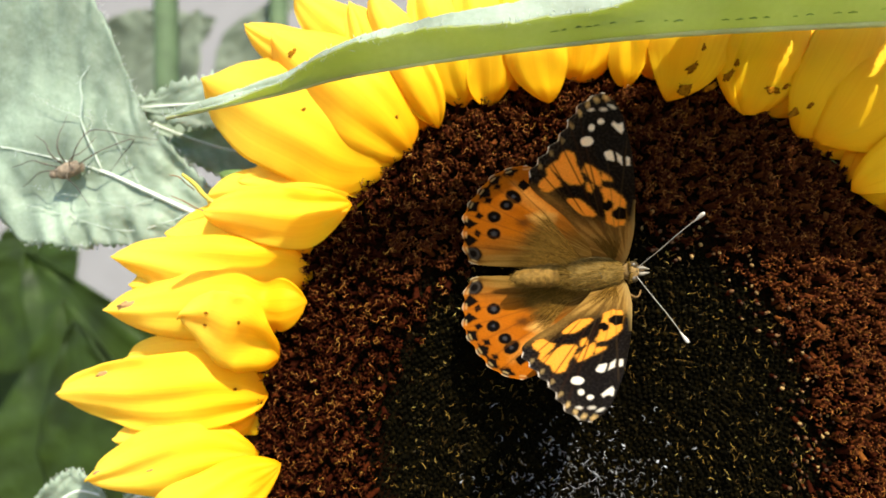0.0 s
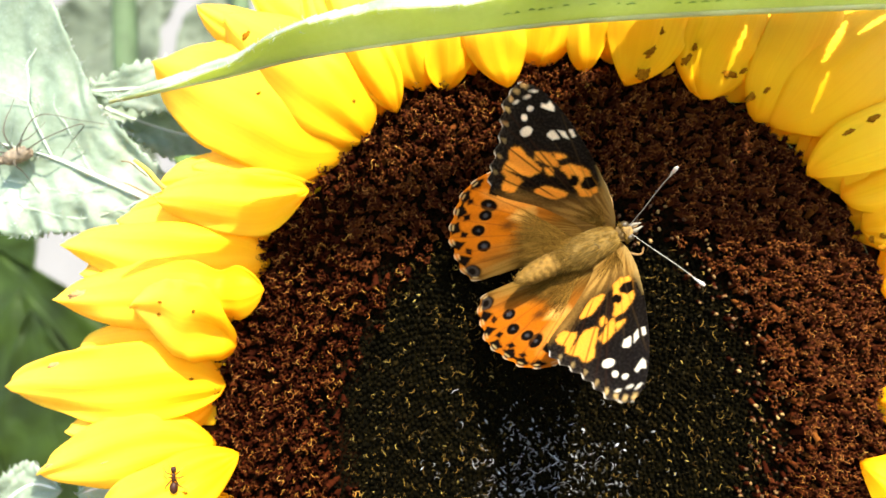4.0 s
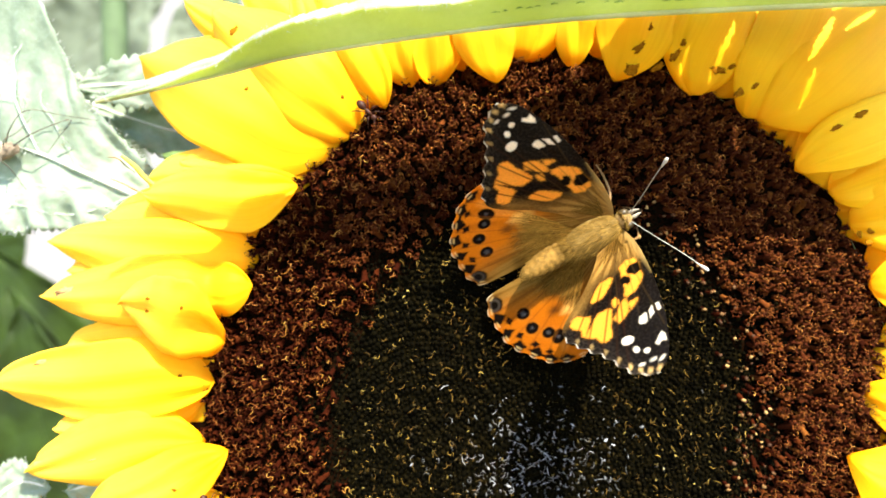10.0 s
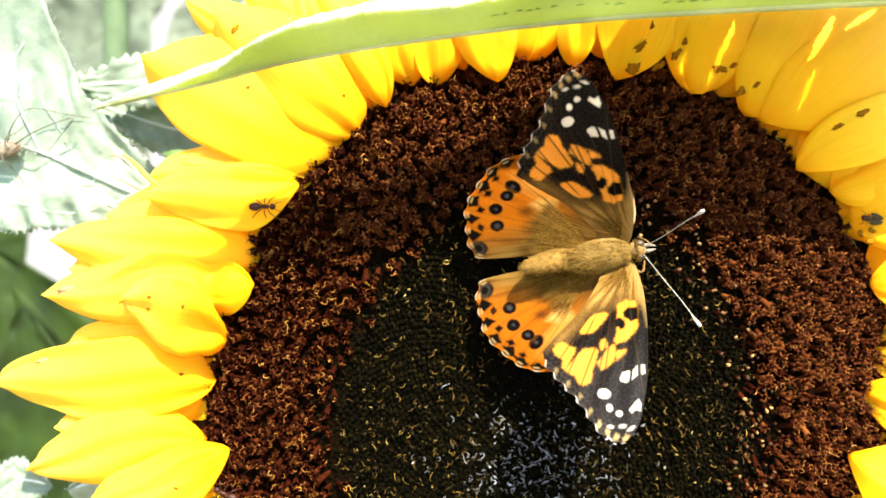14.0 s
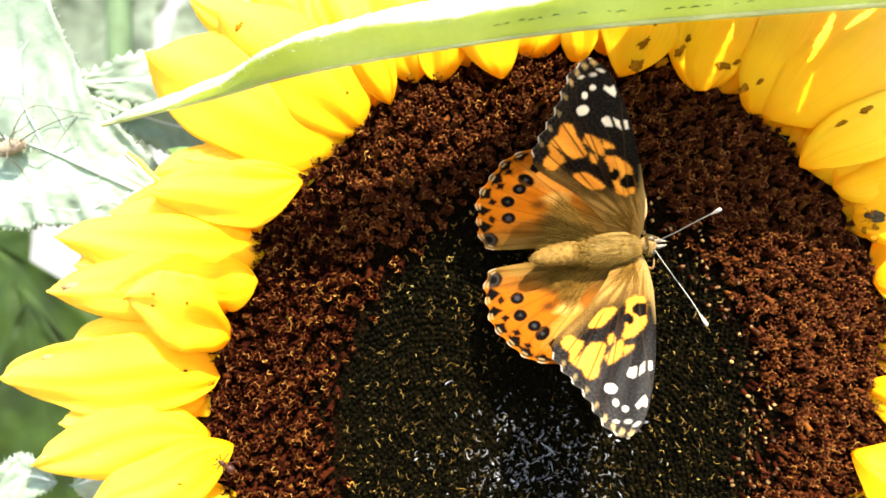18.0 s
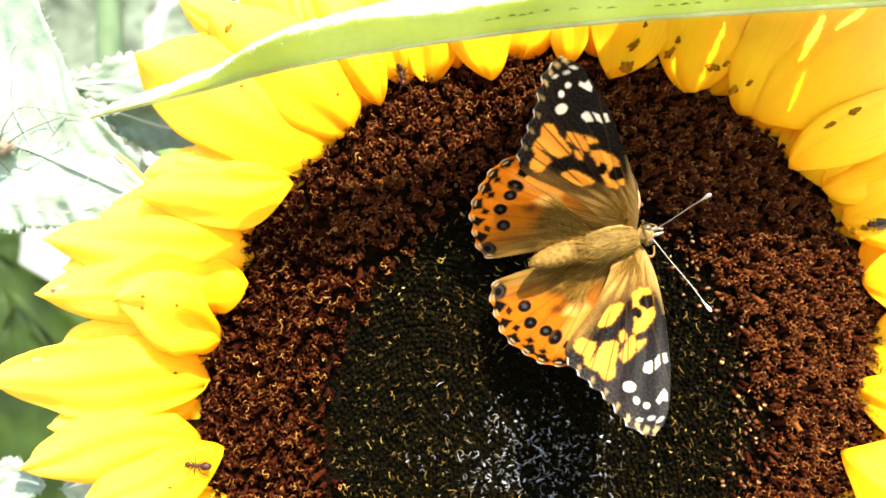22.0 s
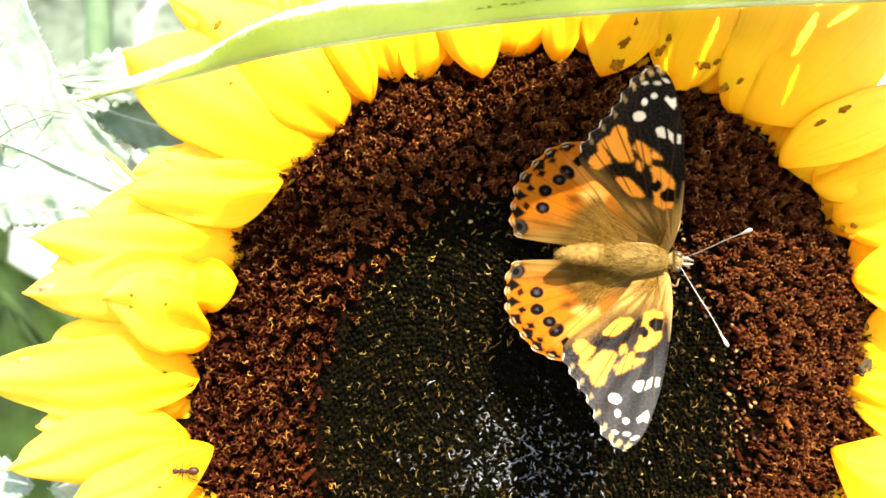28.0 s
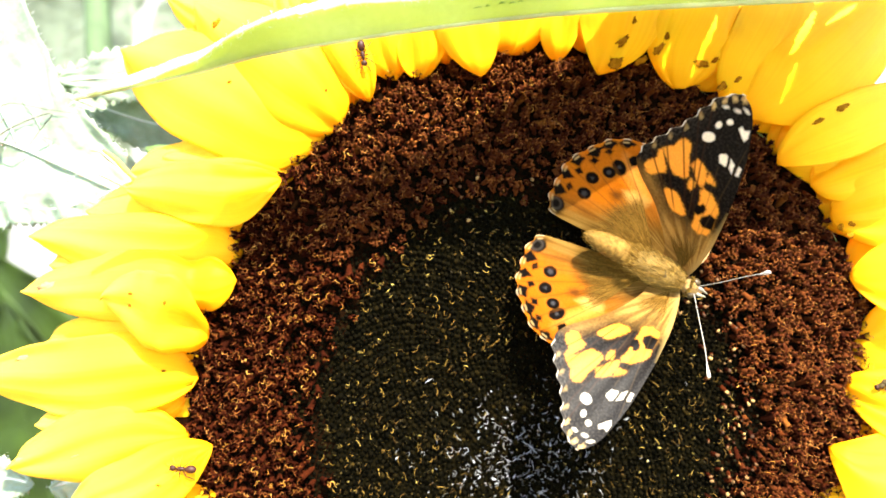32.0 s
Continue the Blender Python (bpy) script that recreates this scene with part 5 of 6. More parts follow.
# ---- florets of the disc, last ----
def floret_template(seed, gold=1, tone=0):
    """An open disc floret: a five-lobed tube and two curled stigma arms. Verts, faces, material of each face."""
    r = random.Random(seed)
    v, f, m = [], [], []
    h = r.uniform(2.4, 3.4)
    rings = [(0.42, 0), (0.5, h * 0.6), (0.62, h)]
    for rad, z in rings:
        v += [(rad * math.cos(math.pi * k / 3), rad * math.sin(math.pi * k / 3), z) for k in range(6)]
    for i in range(2):
        for k in range(6):
            j = (k + 1) % 6
            f.append((i * 6 + k, i * 6 + j, i * 6 + 6 + j, i * 6 + 6 + k))
    for k in range(5):
        a = 2 * math.pi * k / 5 + seed
        n = len(v)
        out, dip = r.uniform(0.7, 1.05), r.uniform(-0.6, 0.2)
        v += [(0.55 * math.cos(a - 0.5), 0.55 * math.sin(a - 0.5), h * 0.96), (0.55 * math.cos(a + 0.5), 0.55 * math.sin(a + 0.5), h * 0.96),
              (out * math.cos(a), out * math.sin(a), h + dip), (0.8 * math.cos(a), 0.8 * math.sin(a), h + 0.35)]
        f += [(n, n + 1, n + 3), (n, n + 3, n + 2), (n + 1, n + 2, n + 3)]
    m += [tone] * len(f)
    for s in (0, math.pi):
        a = s + seed * 1.7 + r.uniform(-0.4, 0.4)
        up, curl = r.uniform(0.1, 0.9), r.uniform(0.2, 0.48)
        pts = [(0, 0, h * 0.8), (0, 0, h + up)]
        whirl, splay = math.pi * r.uniform(0.45, 1.25), r.uniform(0.1, 1.5)
        for i in range(1, 9):
            w = whirl * i / 8
            c, d = curl * (1 - math.cos(w)) + r.uniform(-.07, .07), curl * math.sin(w) + r.uniform(-.07, .07)
            pts.append((math.cos(a) * c - math.sin(a) * d * math.sin(splay), math.sin(a) * c + math.cos(a) * d * math.sin(splay), h + up + d * math.cos(splay) + 0.03 * i))
        tv, tf = tube(pts, [0.055, 0.05, 0.05, 0.052, 0.055, 0.055, 0.05, 0.045, 0.04, 0.03], 4)
        n = len(v)
        v += tv
        f += [tuple(i + n for i in q) for q in tf]
        m += [gold] * len(tf)
    return v, f, m


def tip_template(seed):
    """A floret about to open: a slim dark tube with a pollen-covered tip."""
    r = random.Random(seed)
    tv, tf = tube([(0, 0, 0), (0, 0, 1.6), (0.05, 0.05, 2.6)], [0.5, 0.42, 0.25], 6)
    bv, bf = blob((0.08, 0.05, 2.8), (0.38, 0.3, 0.34), 5, 7, 0.7, seed)
    return tv + bv, tf + [tuple(i + len(tv) for i in q) for q in bf], [0] * len(tf) + [2] * len(bf)


def bud_template(seed):
    """A closed bud: a low five-sided point with a split top."""
    r = random.Random(seed)
    v = [(0.62 * math.cos(2 * math.pi * k / 5), 0.62 * math.sin(2 * math.pi * k / 5), 0) for k in range(5)]
    v += [(0.52 * math.cos(2 * math.pi * k / 5 + 0.3), 0.52 * math.sin(2 * math.pi * k / 5 + 0.3), 0.9) for k in range(5)]
    v += [(0.3 * math.cos(2 * math.pi * k / 5 + 0.6), 0.3 * math.sin(2 * math.pi * k / 5 + 0.6), 1.3 + r.uniform(-.15, .25)) for k in range(5)]
    v += [(r.uniform(-.1, .1), r.uniform(-.1, .1), 1.1)]
    f = []
    for i in range(2):
        for k in range(5):
            j = (k + 1) % 5
            f.append((i * 5 + k, i * 5 + j, i * 5 + 5 + j, i * 5 + 5 + k))
    f += [(10 + k, 10 + (k + 1) % 5, 15) for k in range(5)]
    return v, f, [3] * len(f)


def scatter(name, sites, templates, label):
    """Many florets in one mesh: a site is a template number and a pose in millimetres."""
    arrays = [(np.array(v), f, np.array(m)) for v, f, m in templates]
    verts, loops, totals, index, n = [], [], [], [], 0
    for t, mat in sites:
        v, f, m = arrays[t]
        w = v @ mat[:3, :3].T + mat[:3, 3]
        verts.append(w)
        for q in f:
            loops.extend(i + n for i in q)
            totals.append(len(q))
        index.append(m)
        n += len(v)
    me = bpy.data.meshes.new(name)
    verts = np.concatenate(verts) * MM
    me.vertices.add(len(verts))
    me.vertices.foreach_set("co", verts.ravel())
    me.loops.add(len(loops))
    me.loops.foreach_set("vertex_index", np.array(loops, dtype=np.int32))
    me.polygons.add(len(totals))
    starts = np.concatenate([[0], np.cumsum(totals)[:-1]]).astype(np.int32)
    me.polygons.foreach_set("loop_start", starts)
    me.polygons.foreach_set("loop_total", np.array(totals, dtype=np.int32))
    for mat in (M_TUBE, M_STIGMA, M_POLLEN, M_BUD, M_FLECK, M_GOLD, M_TUBEREDBRIGHT):
        me.materials.append(mat)
    me.polygons.foreach_set("material_index", np.concatenate(index).astype(np.int32))
    me.update(calc_edges=True)
    me.validate()
    ob = part(name, me, sunflower, label)
    ob["kind"] = "stuff"
    return ob


FLORETS = [floret_template(s) for s in range(8)]
TIPS = [tip_template(s) for s in range(4)]
BUDS = [bud_template(s) for s in range(5)]
templates = FLORETS + TIPS + BUDS + [floret_template(s, 5) for s in range(20, 28)] + [floret_template(s, 1, 6) for s in range(30, 38)]
floret_meshes = [mesh("floret", v, f, [M_TUBEREDBRIGHT, M_STIGMA], index=m) for v, f, m in FLORETS]
rnd = random.Random(12)
far, buds, singles = [], [], 0
GOLDEN = math.pi * (3 - math.sqrt(5))
for n in range(1, 7960):
    r = math.sqrt(n / 7600) * 1.0
    a = n * GOLDEN
    x, y = RX * r * math.cos(a) + rnd.uniform(-.25, .25), RY * r * math.sin(a) + rnd.uniform(-.25, .25)
    if r > 0.985 and math.cos(a) < 0.25:
        continue
    z = dome(r)
    lean = rnd.uniform(-28, 28), rnd.uniform(-28, 28)
    edge = r + 0.06 * noise.noise((math.cos(a) * 3, math.sin(a) * 3, 2))
    if edge > 0.69 or (edge > 0.58 and rnd.random() < (edge - 0.58) * 8):
        size = rnd.uniform(0.68, 1.08) * (1.0 if r < 0.96 else 0.8)
        m = Matrix.Translation((x, y, z - 0.3)) @ Euler((radians(lean[0] - 8 * math.sin(a)), radians(lean[1] + 8 * math.cos(a)), rnd.uniform(0, 6.3))).to_matrix().to_4x4() @ Matrix.Scale(size, 4)
        t = rnd.randrange(8)
        if -34 < x < 2 and 26 < y < 52 and singles < 300:
            singles += 1
            m.translation *= MM
            part("floret", floret_meshes[t], sunflower, "", m)
        else:
            young = rnd.random() < (1.0 - r) * 1.6 - 0.06 + 0.7 * max(0, math.sin(a)) ** 3
            # redder, brightened tubes gather at the upper right, countering the leaf's shadow
            red_bright = rnd.random() < 1.1 * max(0, math.cos(a - 0.9)) ** 0.9
            far.append((t + (25 if red_bright else 17 if young else 0), np.array(m)))
    elif edge > 0.52 and rnd.random() < (0.45 - abs(edge - 0.655) * 2.4) * (0.62 + 0.85 * math.cos(a - 0.1)):
        m = Matrix.Translation((x, y, z - 0.6)) @ Euler((radians(lean[0] * .6), radians(lean[1] * .6), rnd.uniform(0, 6.3))).to_matrix().to_4x4() @ Matrix.Scale(rnd.uniform(0.5, 1.0), 4)
        far.append((8 + rnd.randrange(4), np.array(m)))
for n in range(1, 8600):
    r = math.sqrt(n / 15400)
    a = n * GOLDEN
    x, y = RX * r * math.cos(a) + rnd.uniform(-.12, .12), RY * r * math.sin(a) + rnd.uniform(-.12, .12)
    m = Matrix.Translation((x, y, dome(r) - 0.1 - (0.25 if r > 0.58 else 0))) @ Euler((radians(rnd.uniform(-20, 20)), radians(rnd.uniform(-20, 20)), rnd.uniform(0, 6.3))).to_matrix().to_4x4() @ Matrix.Scale(rnd.uniform(0.45, 0.8), 4)
    buds.append((12 + rnd.randrange(5), np.array(m)))
scatter("floret_mass", far, templates, "brown and gold open florets with curled stigmas")
scatter("bud_mass", buds, templates, "closed blackish-green buds at the disc's centre")


def flecks(name, count, seed, mats, place, label):
    """Loose bits of pollen and dry floret on the disc."""
    r = random.Random(seed)
    v, f = [], []
    for _ in range(count):
        x, y, s = place(r)
        q = math.hypot(x / RX, y / RY)
        z = dome(q) + 1.3 + r.uniform(0, 0.5)
        a, w, up = r.uniform(0, 6.3), s * r.uniform(0.2, 0.45), r.uniform(-0.3, 0.5) * s
        c, d = math.cos(a), math.sin(a)
        n = len(v)
        v += [(x - c * s, y - d * s, z), (x + d * w, y - c * w, z + 0.2), (x + c * s, y + d * s, z + up), (x - d * w, y + c * w, z + 0.1), (x, y, z - 0.25)]
        f += [(n, n + 1, n + 3), (n + 1, n + 2, n + 3), (n, n + 4, n + 1), (n + 1, n + 4, n + 2), (n + 2, n + 4, n + 3), (n + 3, n + 4, n)]
    ob = part(name, mesh(name, v, f, mats, smooth=False), sunflower, label)
    ob["kind"] = "stuff"


def scattered(r):
    a, q = r.uniform(0, 6.3), 0.6 * math.sqrt(r.random())
    return RX * q * math.cos(a), RY * q * math.sin(a), 0.07 + 0.35 * r.random() ** 4


def central(r):
    return r.gauss(-1.5, 7), r.gauss(-6.0, 5), 0.12 + 0.4 * r.random() ** 3


def curls(name, count, seed, mat, place, label, thin):
    """Loose thin curled bits lying on the disc."""
    r = random.Random(seed)
    pieces = []
    for _ in range(count):
        x, y, s = place(r)
        z = dome(math.hypot(x / RX, y / RY)) + 1.2 + r.uniform(0, 0.5)
        a, bend, pts = r.uniform(0, 6.3), r.uniform(-1.1, 1.1), []
        for i in range(5):
            pts.append((x, y, z + 0.15 * math.sin(i * 1.1 + a)))
            x, y, a = x + s * 0.28 * math.cos(a), y + s * 0.28 * math.sin(a), a + bend
        pieces.append(tube(pts, [thin * 0.7, thin, thin * 1.2, thin, thin * 0.5], 3))
    ob = part(name, mesh(name, *joined(pieces), mat), sunflower, label)
    ob["kind"] = "stuff"


def strewn(r):
    a, q = r.uniform(0, 6.3), 0.2 + 0.4 * r.random() ** 0.8
    return RX * q * math.cos(a), RY * q * math.sin(a), r.uniform(0.4, 1.4)


def centre(r):
    return r.gauss(-1.5, 7.5), r.gauss(-7.0, 5.5), r.uniform(0.4, 1.4)


flecks("pollen_dust", 3000, 3, M_DUST, scattered, "yellow pollen specks")
curls("pollen_curl", 780, 8, M_CURL, strewn, "curled olive-yellow floret bits", 0.05)
flecks("dry_chaff", 210, 4, M_FLECK, central, "whitish dry flecks")
curls("chaff_curl", 260, 9, M_FLECK, centre, "curled whitish dry floret bits", 0.05)


# ---- what moves ----
FW_HINGE, HW_HINGE = (5.90, 1.50, -0.21), (2.34, 0.98, -0.82)
# seconds; body x, y, z, heading, pitch, roll; flap and sweep of both forewings, of both hindwings; way and rise of both antennae
BUTTERFLY_ROWS = [
    (0, 10.53, -0.98, 9.62, 3.41, 0.84, 7.09, 37.98, -5.92, 64.32, 2.25, 11.79, -1.7, 21.61, 6.16, 45.2, 31.8, -59.1, 46.3),
    (0.5, 10.56, 0.04, 9.28, 6.48, 1.84, 6.82, 32.73, -5.46, 53.41, 0.95, 7.56, -1.22, 24.98, 3.45, 45.6, 32.6, -61.6, 45.9),
    (1, 13.4, 0.11, 9.41, 13.55, 2.47, 5.52, 41.36, -5.01, 68.62, 0.72, 17.89, 0, 52.23, 4.63, 42.1, 34.2, -62.6, 42),
    (1.5, 14.6, -0.74, 10.05, 14.04, 0.35, 5.06, 24.55, -9.01, 47.13, -0.11, 8.56, -2.61, 22.29, 0.93, 36.5, 24.6, -62.6, 44.9),
    (2, 14.71, -0.25, 10.05, 16.77, 0.91, 5.74, 24.34, -8.66, 48.61, -0.37, 7.37, -2.86, 21.56, 0.84, 40.6, 33, -63.2, 43.2),
    (2.5, 15.41, -0.15, 9.86, 16.22, 1.52, 6.37, 28.78, -6.78, 49.62, -0.85, 6.18, -1.7, 22.77, 2.13, 44.4, 39.2, -63.3, 41.5),
    (3, 16.4, -0.21, 8.99, 23.33, 4.73, 1.74, 42.11, -5.37, 59.56, 4.51, 18.58, -3.93, 39.28, 7.23, 36, 44.2, -63.4, 39.7),
    (3.5, 16.46, -0.45, 8.8, 24.27, 3.97, 0.88, 41.37, -4.11, 60.7, 5.03, 18.06, -2.87, 40.69, 9.45, 35.5, 45.3, -63.6, 37.9),
    (5.5, 17.56, -1.58, 9.07, 24.4, 1.43, 4.41, 33.57, -1.58, 44.32, 1.5, 10.49, -0.41, 20.34, 3.58, 39.7, 51.3, -64.1, 30.8),
    (6, 17.52, -0.83, 8.96, 23.28, 1.26, 3.16, 40.72, 0.97, 49.1, 2.94, 18.77, 1.88, 21.71, 1.58, 38, 53.2, -65.4, 30.6),
    (6.5, 17.35, -0.86, 8.77, 20.97, 1.45, 5.94, 42.81, 3.24, 56.88, 4.46, 25.29, 3.8, 29.28, 3.06, 41.6, 49.2, -60.3, 31.2),
    (7, 17.07, -0.82, 9.29, 23.53, -0.32, 8.18, 34.32, 1.94, 57.23, 1.42, 16.56, 3.29, 26.44, -1.03, 41.7, 47.8, -61.5, 36.4),
    (7.5, 17.11, -0.92, 9.17, 23.63, 0.37, 7.71, 28.83, 1.15, 54.14, 3.4, 6.88, 1.88, 23.2, -0.61, 45.2, 50.4, -60.4, 36.1),
    (8, 17.33, -0.72, 8.84, 25.99, 0.45, 7.87, 26.17, 1.93, 50.82, 2.52, 4.3, 1.6, 21.42, -2.72, 47.7, 50.4, -62.9, 39.9),
    (8.5, 17.47, -0.57, 8.36, 27.08, 3.27, 7.8, 41.27, 4.22, 65.26, 4.77, 22.65, 3.9, 36.48, 2.8, 45.5, 50.8, -61, 40.3),
    (9, 18.4, -0.27, 8.19, 30.86, 2.6, 7.82, 45.6, 5.72, 67.01, 3.36, 29.85, 5.55, 8.48, 1.19, 46, 49.2, -61.6, 40),
    (9.5, 18.45, -0.05, 7.95, 29.06, 3.1, 8.7, 37.01, 5.63, 63.33, 3.93, 20.55, 4.92, 12.39, -0.22, 53.3, 49, -62.3, 39.6),
    (10, 18.74, -0.03, 8.12, 28.42, 1.09, 9.95, 35.39, 4.82, 69.05, 2.33, 18.27, 4.83, 3.18, -1.79, 49.5, 48.2, -62.9, 39.3),
    (10.5, 18.62, -0.1, 8.2, 28.31, 0.8, 9.75, 31.21, 3.09, 64.51, 1.96, 13.09, 4.13, 9.26, -1.03, 52.9, 51.5, -63.5, 39),
    (11, 18.37, -1.13, 8.11, 22.47, 3.26, 7.35, 34.88, 2.96, 60.8, 5.57, 14.04, 1.76, 32.82, 3.25, 53.1, 50.6, -64.1, 38.6),
    (11.5, 18.38, -1.28, 8.42, 23.9, 1.43, 7.35, 26.72, 1.02, 58.64, 4.79, 5.22, 0.16, 32.02, 2.17, 51.7, 49.7, -64.7, 38.3),
    (12, 19.07, -1.21, 8.53, 24.8, 0.8, 7.67, 32.21, 3.09, 65.57, 3.42, 12.31, 2.9, 41.9, 2.54, 49.2, 50.6, -65.3, 38),
    (12.5, 18.43, -1.93, 8.58, 14.57, 3.01, 12.42, 32.31, 5.07, 67.05, 4.09, 12.92, 3.89, 46.63, 1.31, 49.4, 50.1, -65.9, 37.6),
    (13, 18.63, -1.89, 8.9, 10.56, 0.83, 13.12, 31.83, 3.84, 62.26, 3.78, 13.98, 3.14, 43.82, 0.25, 49.7, 49.6, -62.3, 40.6),
    (13.5, 18.71, -1.89, 9.13, 9.72, 0.33, 12.61, 27.85, 2.33, 55.44, 2.28, 9.22, 0.55, 35.02, -1.48, 49.9, 49.2, -62.2, 37.9),
    (14, 19.27, -1.48, 9.25, 7.87, 0.37, 14.21, 25.13, 1.06, 54.82, 1.15, 4.55, 0.62, 20.44, -2.35, 50.1, 48.7, -61.2, 42.5),
    (14.5, 19.18, -1.74, 9.56, 1.39, -0.53, 15.6, 22.84, -0.39, 53.43, 0.18, 2.9, -0.75, 21.32, -3.21, 50.4, 48.2, -58.7, 41.3),
    (16.5, 20.08, -0.9, 9.45, 2.96, 0.41, 15.27, 23.12, 0.72, 56.7, 1.79, 4.37, 1.72, 18.45, -1.79, 51.3, 46.3, -61.3, 41.1),
    (17, 20.05, -1.03, 9.34, 3.29, 0.49, 15.58, 23.85, 1.54, 57.58, 1.67, 8.05, 3.14, 21, -1.24, 48.8, 45.3, -61, 40.4),
    (17.5, 20.22, -1.15, 9.16, 4.33, 0.24, 11.4, 33.71, 3.85, 57.75, 4.2, 20.94, 1.72, 30.15, 1.51, 45.9, 51.4, -62.1, 33.3),
    (18, 20.34, -0.96, 9.36, 6.09, -0.28, 11.78, 24.89, 1.2, 51.27, 1.65, 11.29, 1.39, 25.82, -0.34, 44.1, 50.6, -64.4, 37),
    (18.5, 20.24, -1.03, 9.58, 6.08, -0.3, 11.63, 22.72, 0.17, 49.78, 1, 9.32, 1.46, 22.9, -0.88, 41.5, 49.8, -63.5, 34.8),
    (19, 20, -0.88, 9.06, 5.46, -0.75, 12.82, 20.24, 0.69, 48.25, 2.91, 9.34, 1.84, 23.95, -0.89, 47.8, 53.3, -63.9, 36.6),
    (19.5, 20.11, -0.95, 9.01, 6.14, -0.74, 12.37, 25.14, 2.59, 53.13, 5.32, 12.65, 1.49, 24.31, -0.35, 45.3, 52.6, -64.2, 32.8),
    (20, 20.13, -0.89, 9.07, 7.1, -0.47, 12.53, 20.81, 0.65, 49.86, 3.6, 7.64, 0.3, 23.91, -1.96, 45.7, 52.6, -64.7, 32.5),
    (20.5, 21.18, -0.23, 9.32, 10.27, 0.04, 12.59, 21.6, 0.42, 52.27, 2.36, 9.93, 0.99, 23.59, -2.76, 43.5, 49.2, -65.1, 30.4),
    (21, 21.82, -0.15, 9.38, 10.9, -0.02, 12.59, 25.14, 3.51, 52.14, 2.08, 10.11, 2.58, 23.83, -3.14, 45.3, 51.5, -66.4, 35.5),
    (21.5, 21.48, -0.32, 9.4, 10.7, 0.52, 13.34, 23.87, 2.95, 50.61, 1.2, 8.73, 1.72, 23.16, -3.67, 46.2, 53, -64.4, 29.6),
    (22, 21.49, -0.4, 9.46, 13.14, 1.26, 12.47, 22.5, 0.98, 49.5, -0.1, 10.07, 1.53, 22.01, -3.19, 45.8, 52.3, -66.8, 34),
    (22.5, 21.95, -1.08, 9.49, 8.84, 0.97, 12.33, 30.54, 3.24, 52.7, 0.93, 16.98, 3.36, 23.12, -2.31, 44.5, 51.9, -63.9, 33),
    (23, 22.02, -0.91, 9.32, 12.43, 0.92, 11.21, 28.53, 3.51, 49.55, 1.38, 17.28, 2.34, 22.87, -2.19, 44, 54, -64.5, 33.9),
    (23.5, 22.3, -1.02, 8.99, 11.83, 1.11, 11.67, 25.98, 3.64, 48.28, 1.63, 13.23, 2.27, 22.53, -3.12, 46.5, 55.1, -64.7, 35.6),
    (24, 23.8, -0.81, 8.82, 7.03, 1.12, 11.38, 29.02, 2.74, 46.27, 1.91, 14.04, 1.66, 22.61, -2.02, 53.7, 57.4, -63.3, 33),
    (24.5, 26.13, -3.81, 8.81, 9.52, -0.45, 5.3, 33.74, 0.34, 42.12, -1.02, 17.05, 0.56, 23.49, -4.26, 51, 53.8, -61.4, 39.9),
    (25, 25.65, -3.11, 8.74, 3.8, 5.27, 8.85, 39.42, -1.68, 44.53, -2.99, 20.16, 0.07, 21.82, -4.46, 48.3, 50.1, -60.8, 38.8),
    (25.5, 25.48, -2.86, 8.53, -1.81, -0.83, 5.53, 33.81, -0.32, 40.25, 0.47, 15.43, -0.06, 25.59, -2.6, 48, 50.1, -61.9, 36.6),
    (27.5, 27.04, -2.05, 8.65, -6.66, -0.71, 6.23, 29.26, 0.68, 37.79, 0.85, 6.74, -0.27, 19.53, -1.92, 47, 50.2, -63.2, 37.1),
    (28, 27.06, -1.76, 9.06, -4.23, 3.5, 9.55, 28.94, -0.81, 45.71, -0.16, 0.72, -1.34, 27.1, -1.32, 46.8, 50.2, -58.4, 33.6),
    (28.5, 27.57, -2.24, 9.05, -8.93, 1.46, 7.08, 31.8, 1.87, 40.9, -1.99, 5.95, 1.98, 19.95, -4.2, 47.6, 51.6, -58.3, 34.9),
    (29, 27.41, -2.16, 9.18, -14.21, 1.17, 6.43, 32.2, 2.52, 37.92, -3.42, 5.8, 3.28, 16.98, -5.67, 48.3, 53, -61, 33.7),
    (29.5, 27.96, -2.65, 8.93, -17.73, 0.19, 5.63, 33.9, 4.51, 36.06, -3.1, 7.49, 2.98, 17.46, -6.69, 49.1, 54.4, -60, 35.8),
    (30, 29.25, -2.07, 9.13, -22.82, -0.02, 6.12, 39.21, 3.95, 38.36, -4.01, 11.92, 3.66, 17.31, -8.3, 49.9, 55.8, -62.5, 33.7),
    (30.5, 29.11, -2.25, 9.15, -23.1, 0.92, 5.89, 38.67, 3.39, 34.87, -3.99, 13.97, 3.57, 14.49, -7.08, 50.7, 55.3, -61.5, 35.9),
    (31, 29.84, -2.35, 8.94, -29.3, 0.2, 4.98, 42, 3.25, 30.41, -3.7, 13.85, 2.15, 14.05, -6.09, 56.4, 57.7, -59.9, 35.1),
    (31.5, 30.85, -2.4, 8.83, -26.27, 1.05, 5.39, 35.72, 3.91, 32.38, -2.48, 10.87, 2.45, 14.57, -6.39, 55.4, 57.8, -63.8, 36.6),
    (32, 30.91, -2.25, 8.62, -27.37, 1.99, 5.74, 36.86, 3.33, 31.9, -3.57, 15.05, 3.94, 13.07, -6.74, 55.5, 57.1, -61.7, 37.2),
]
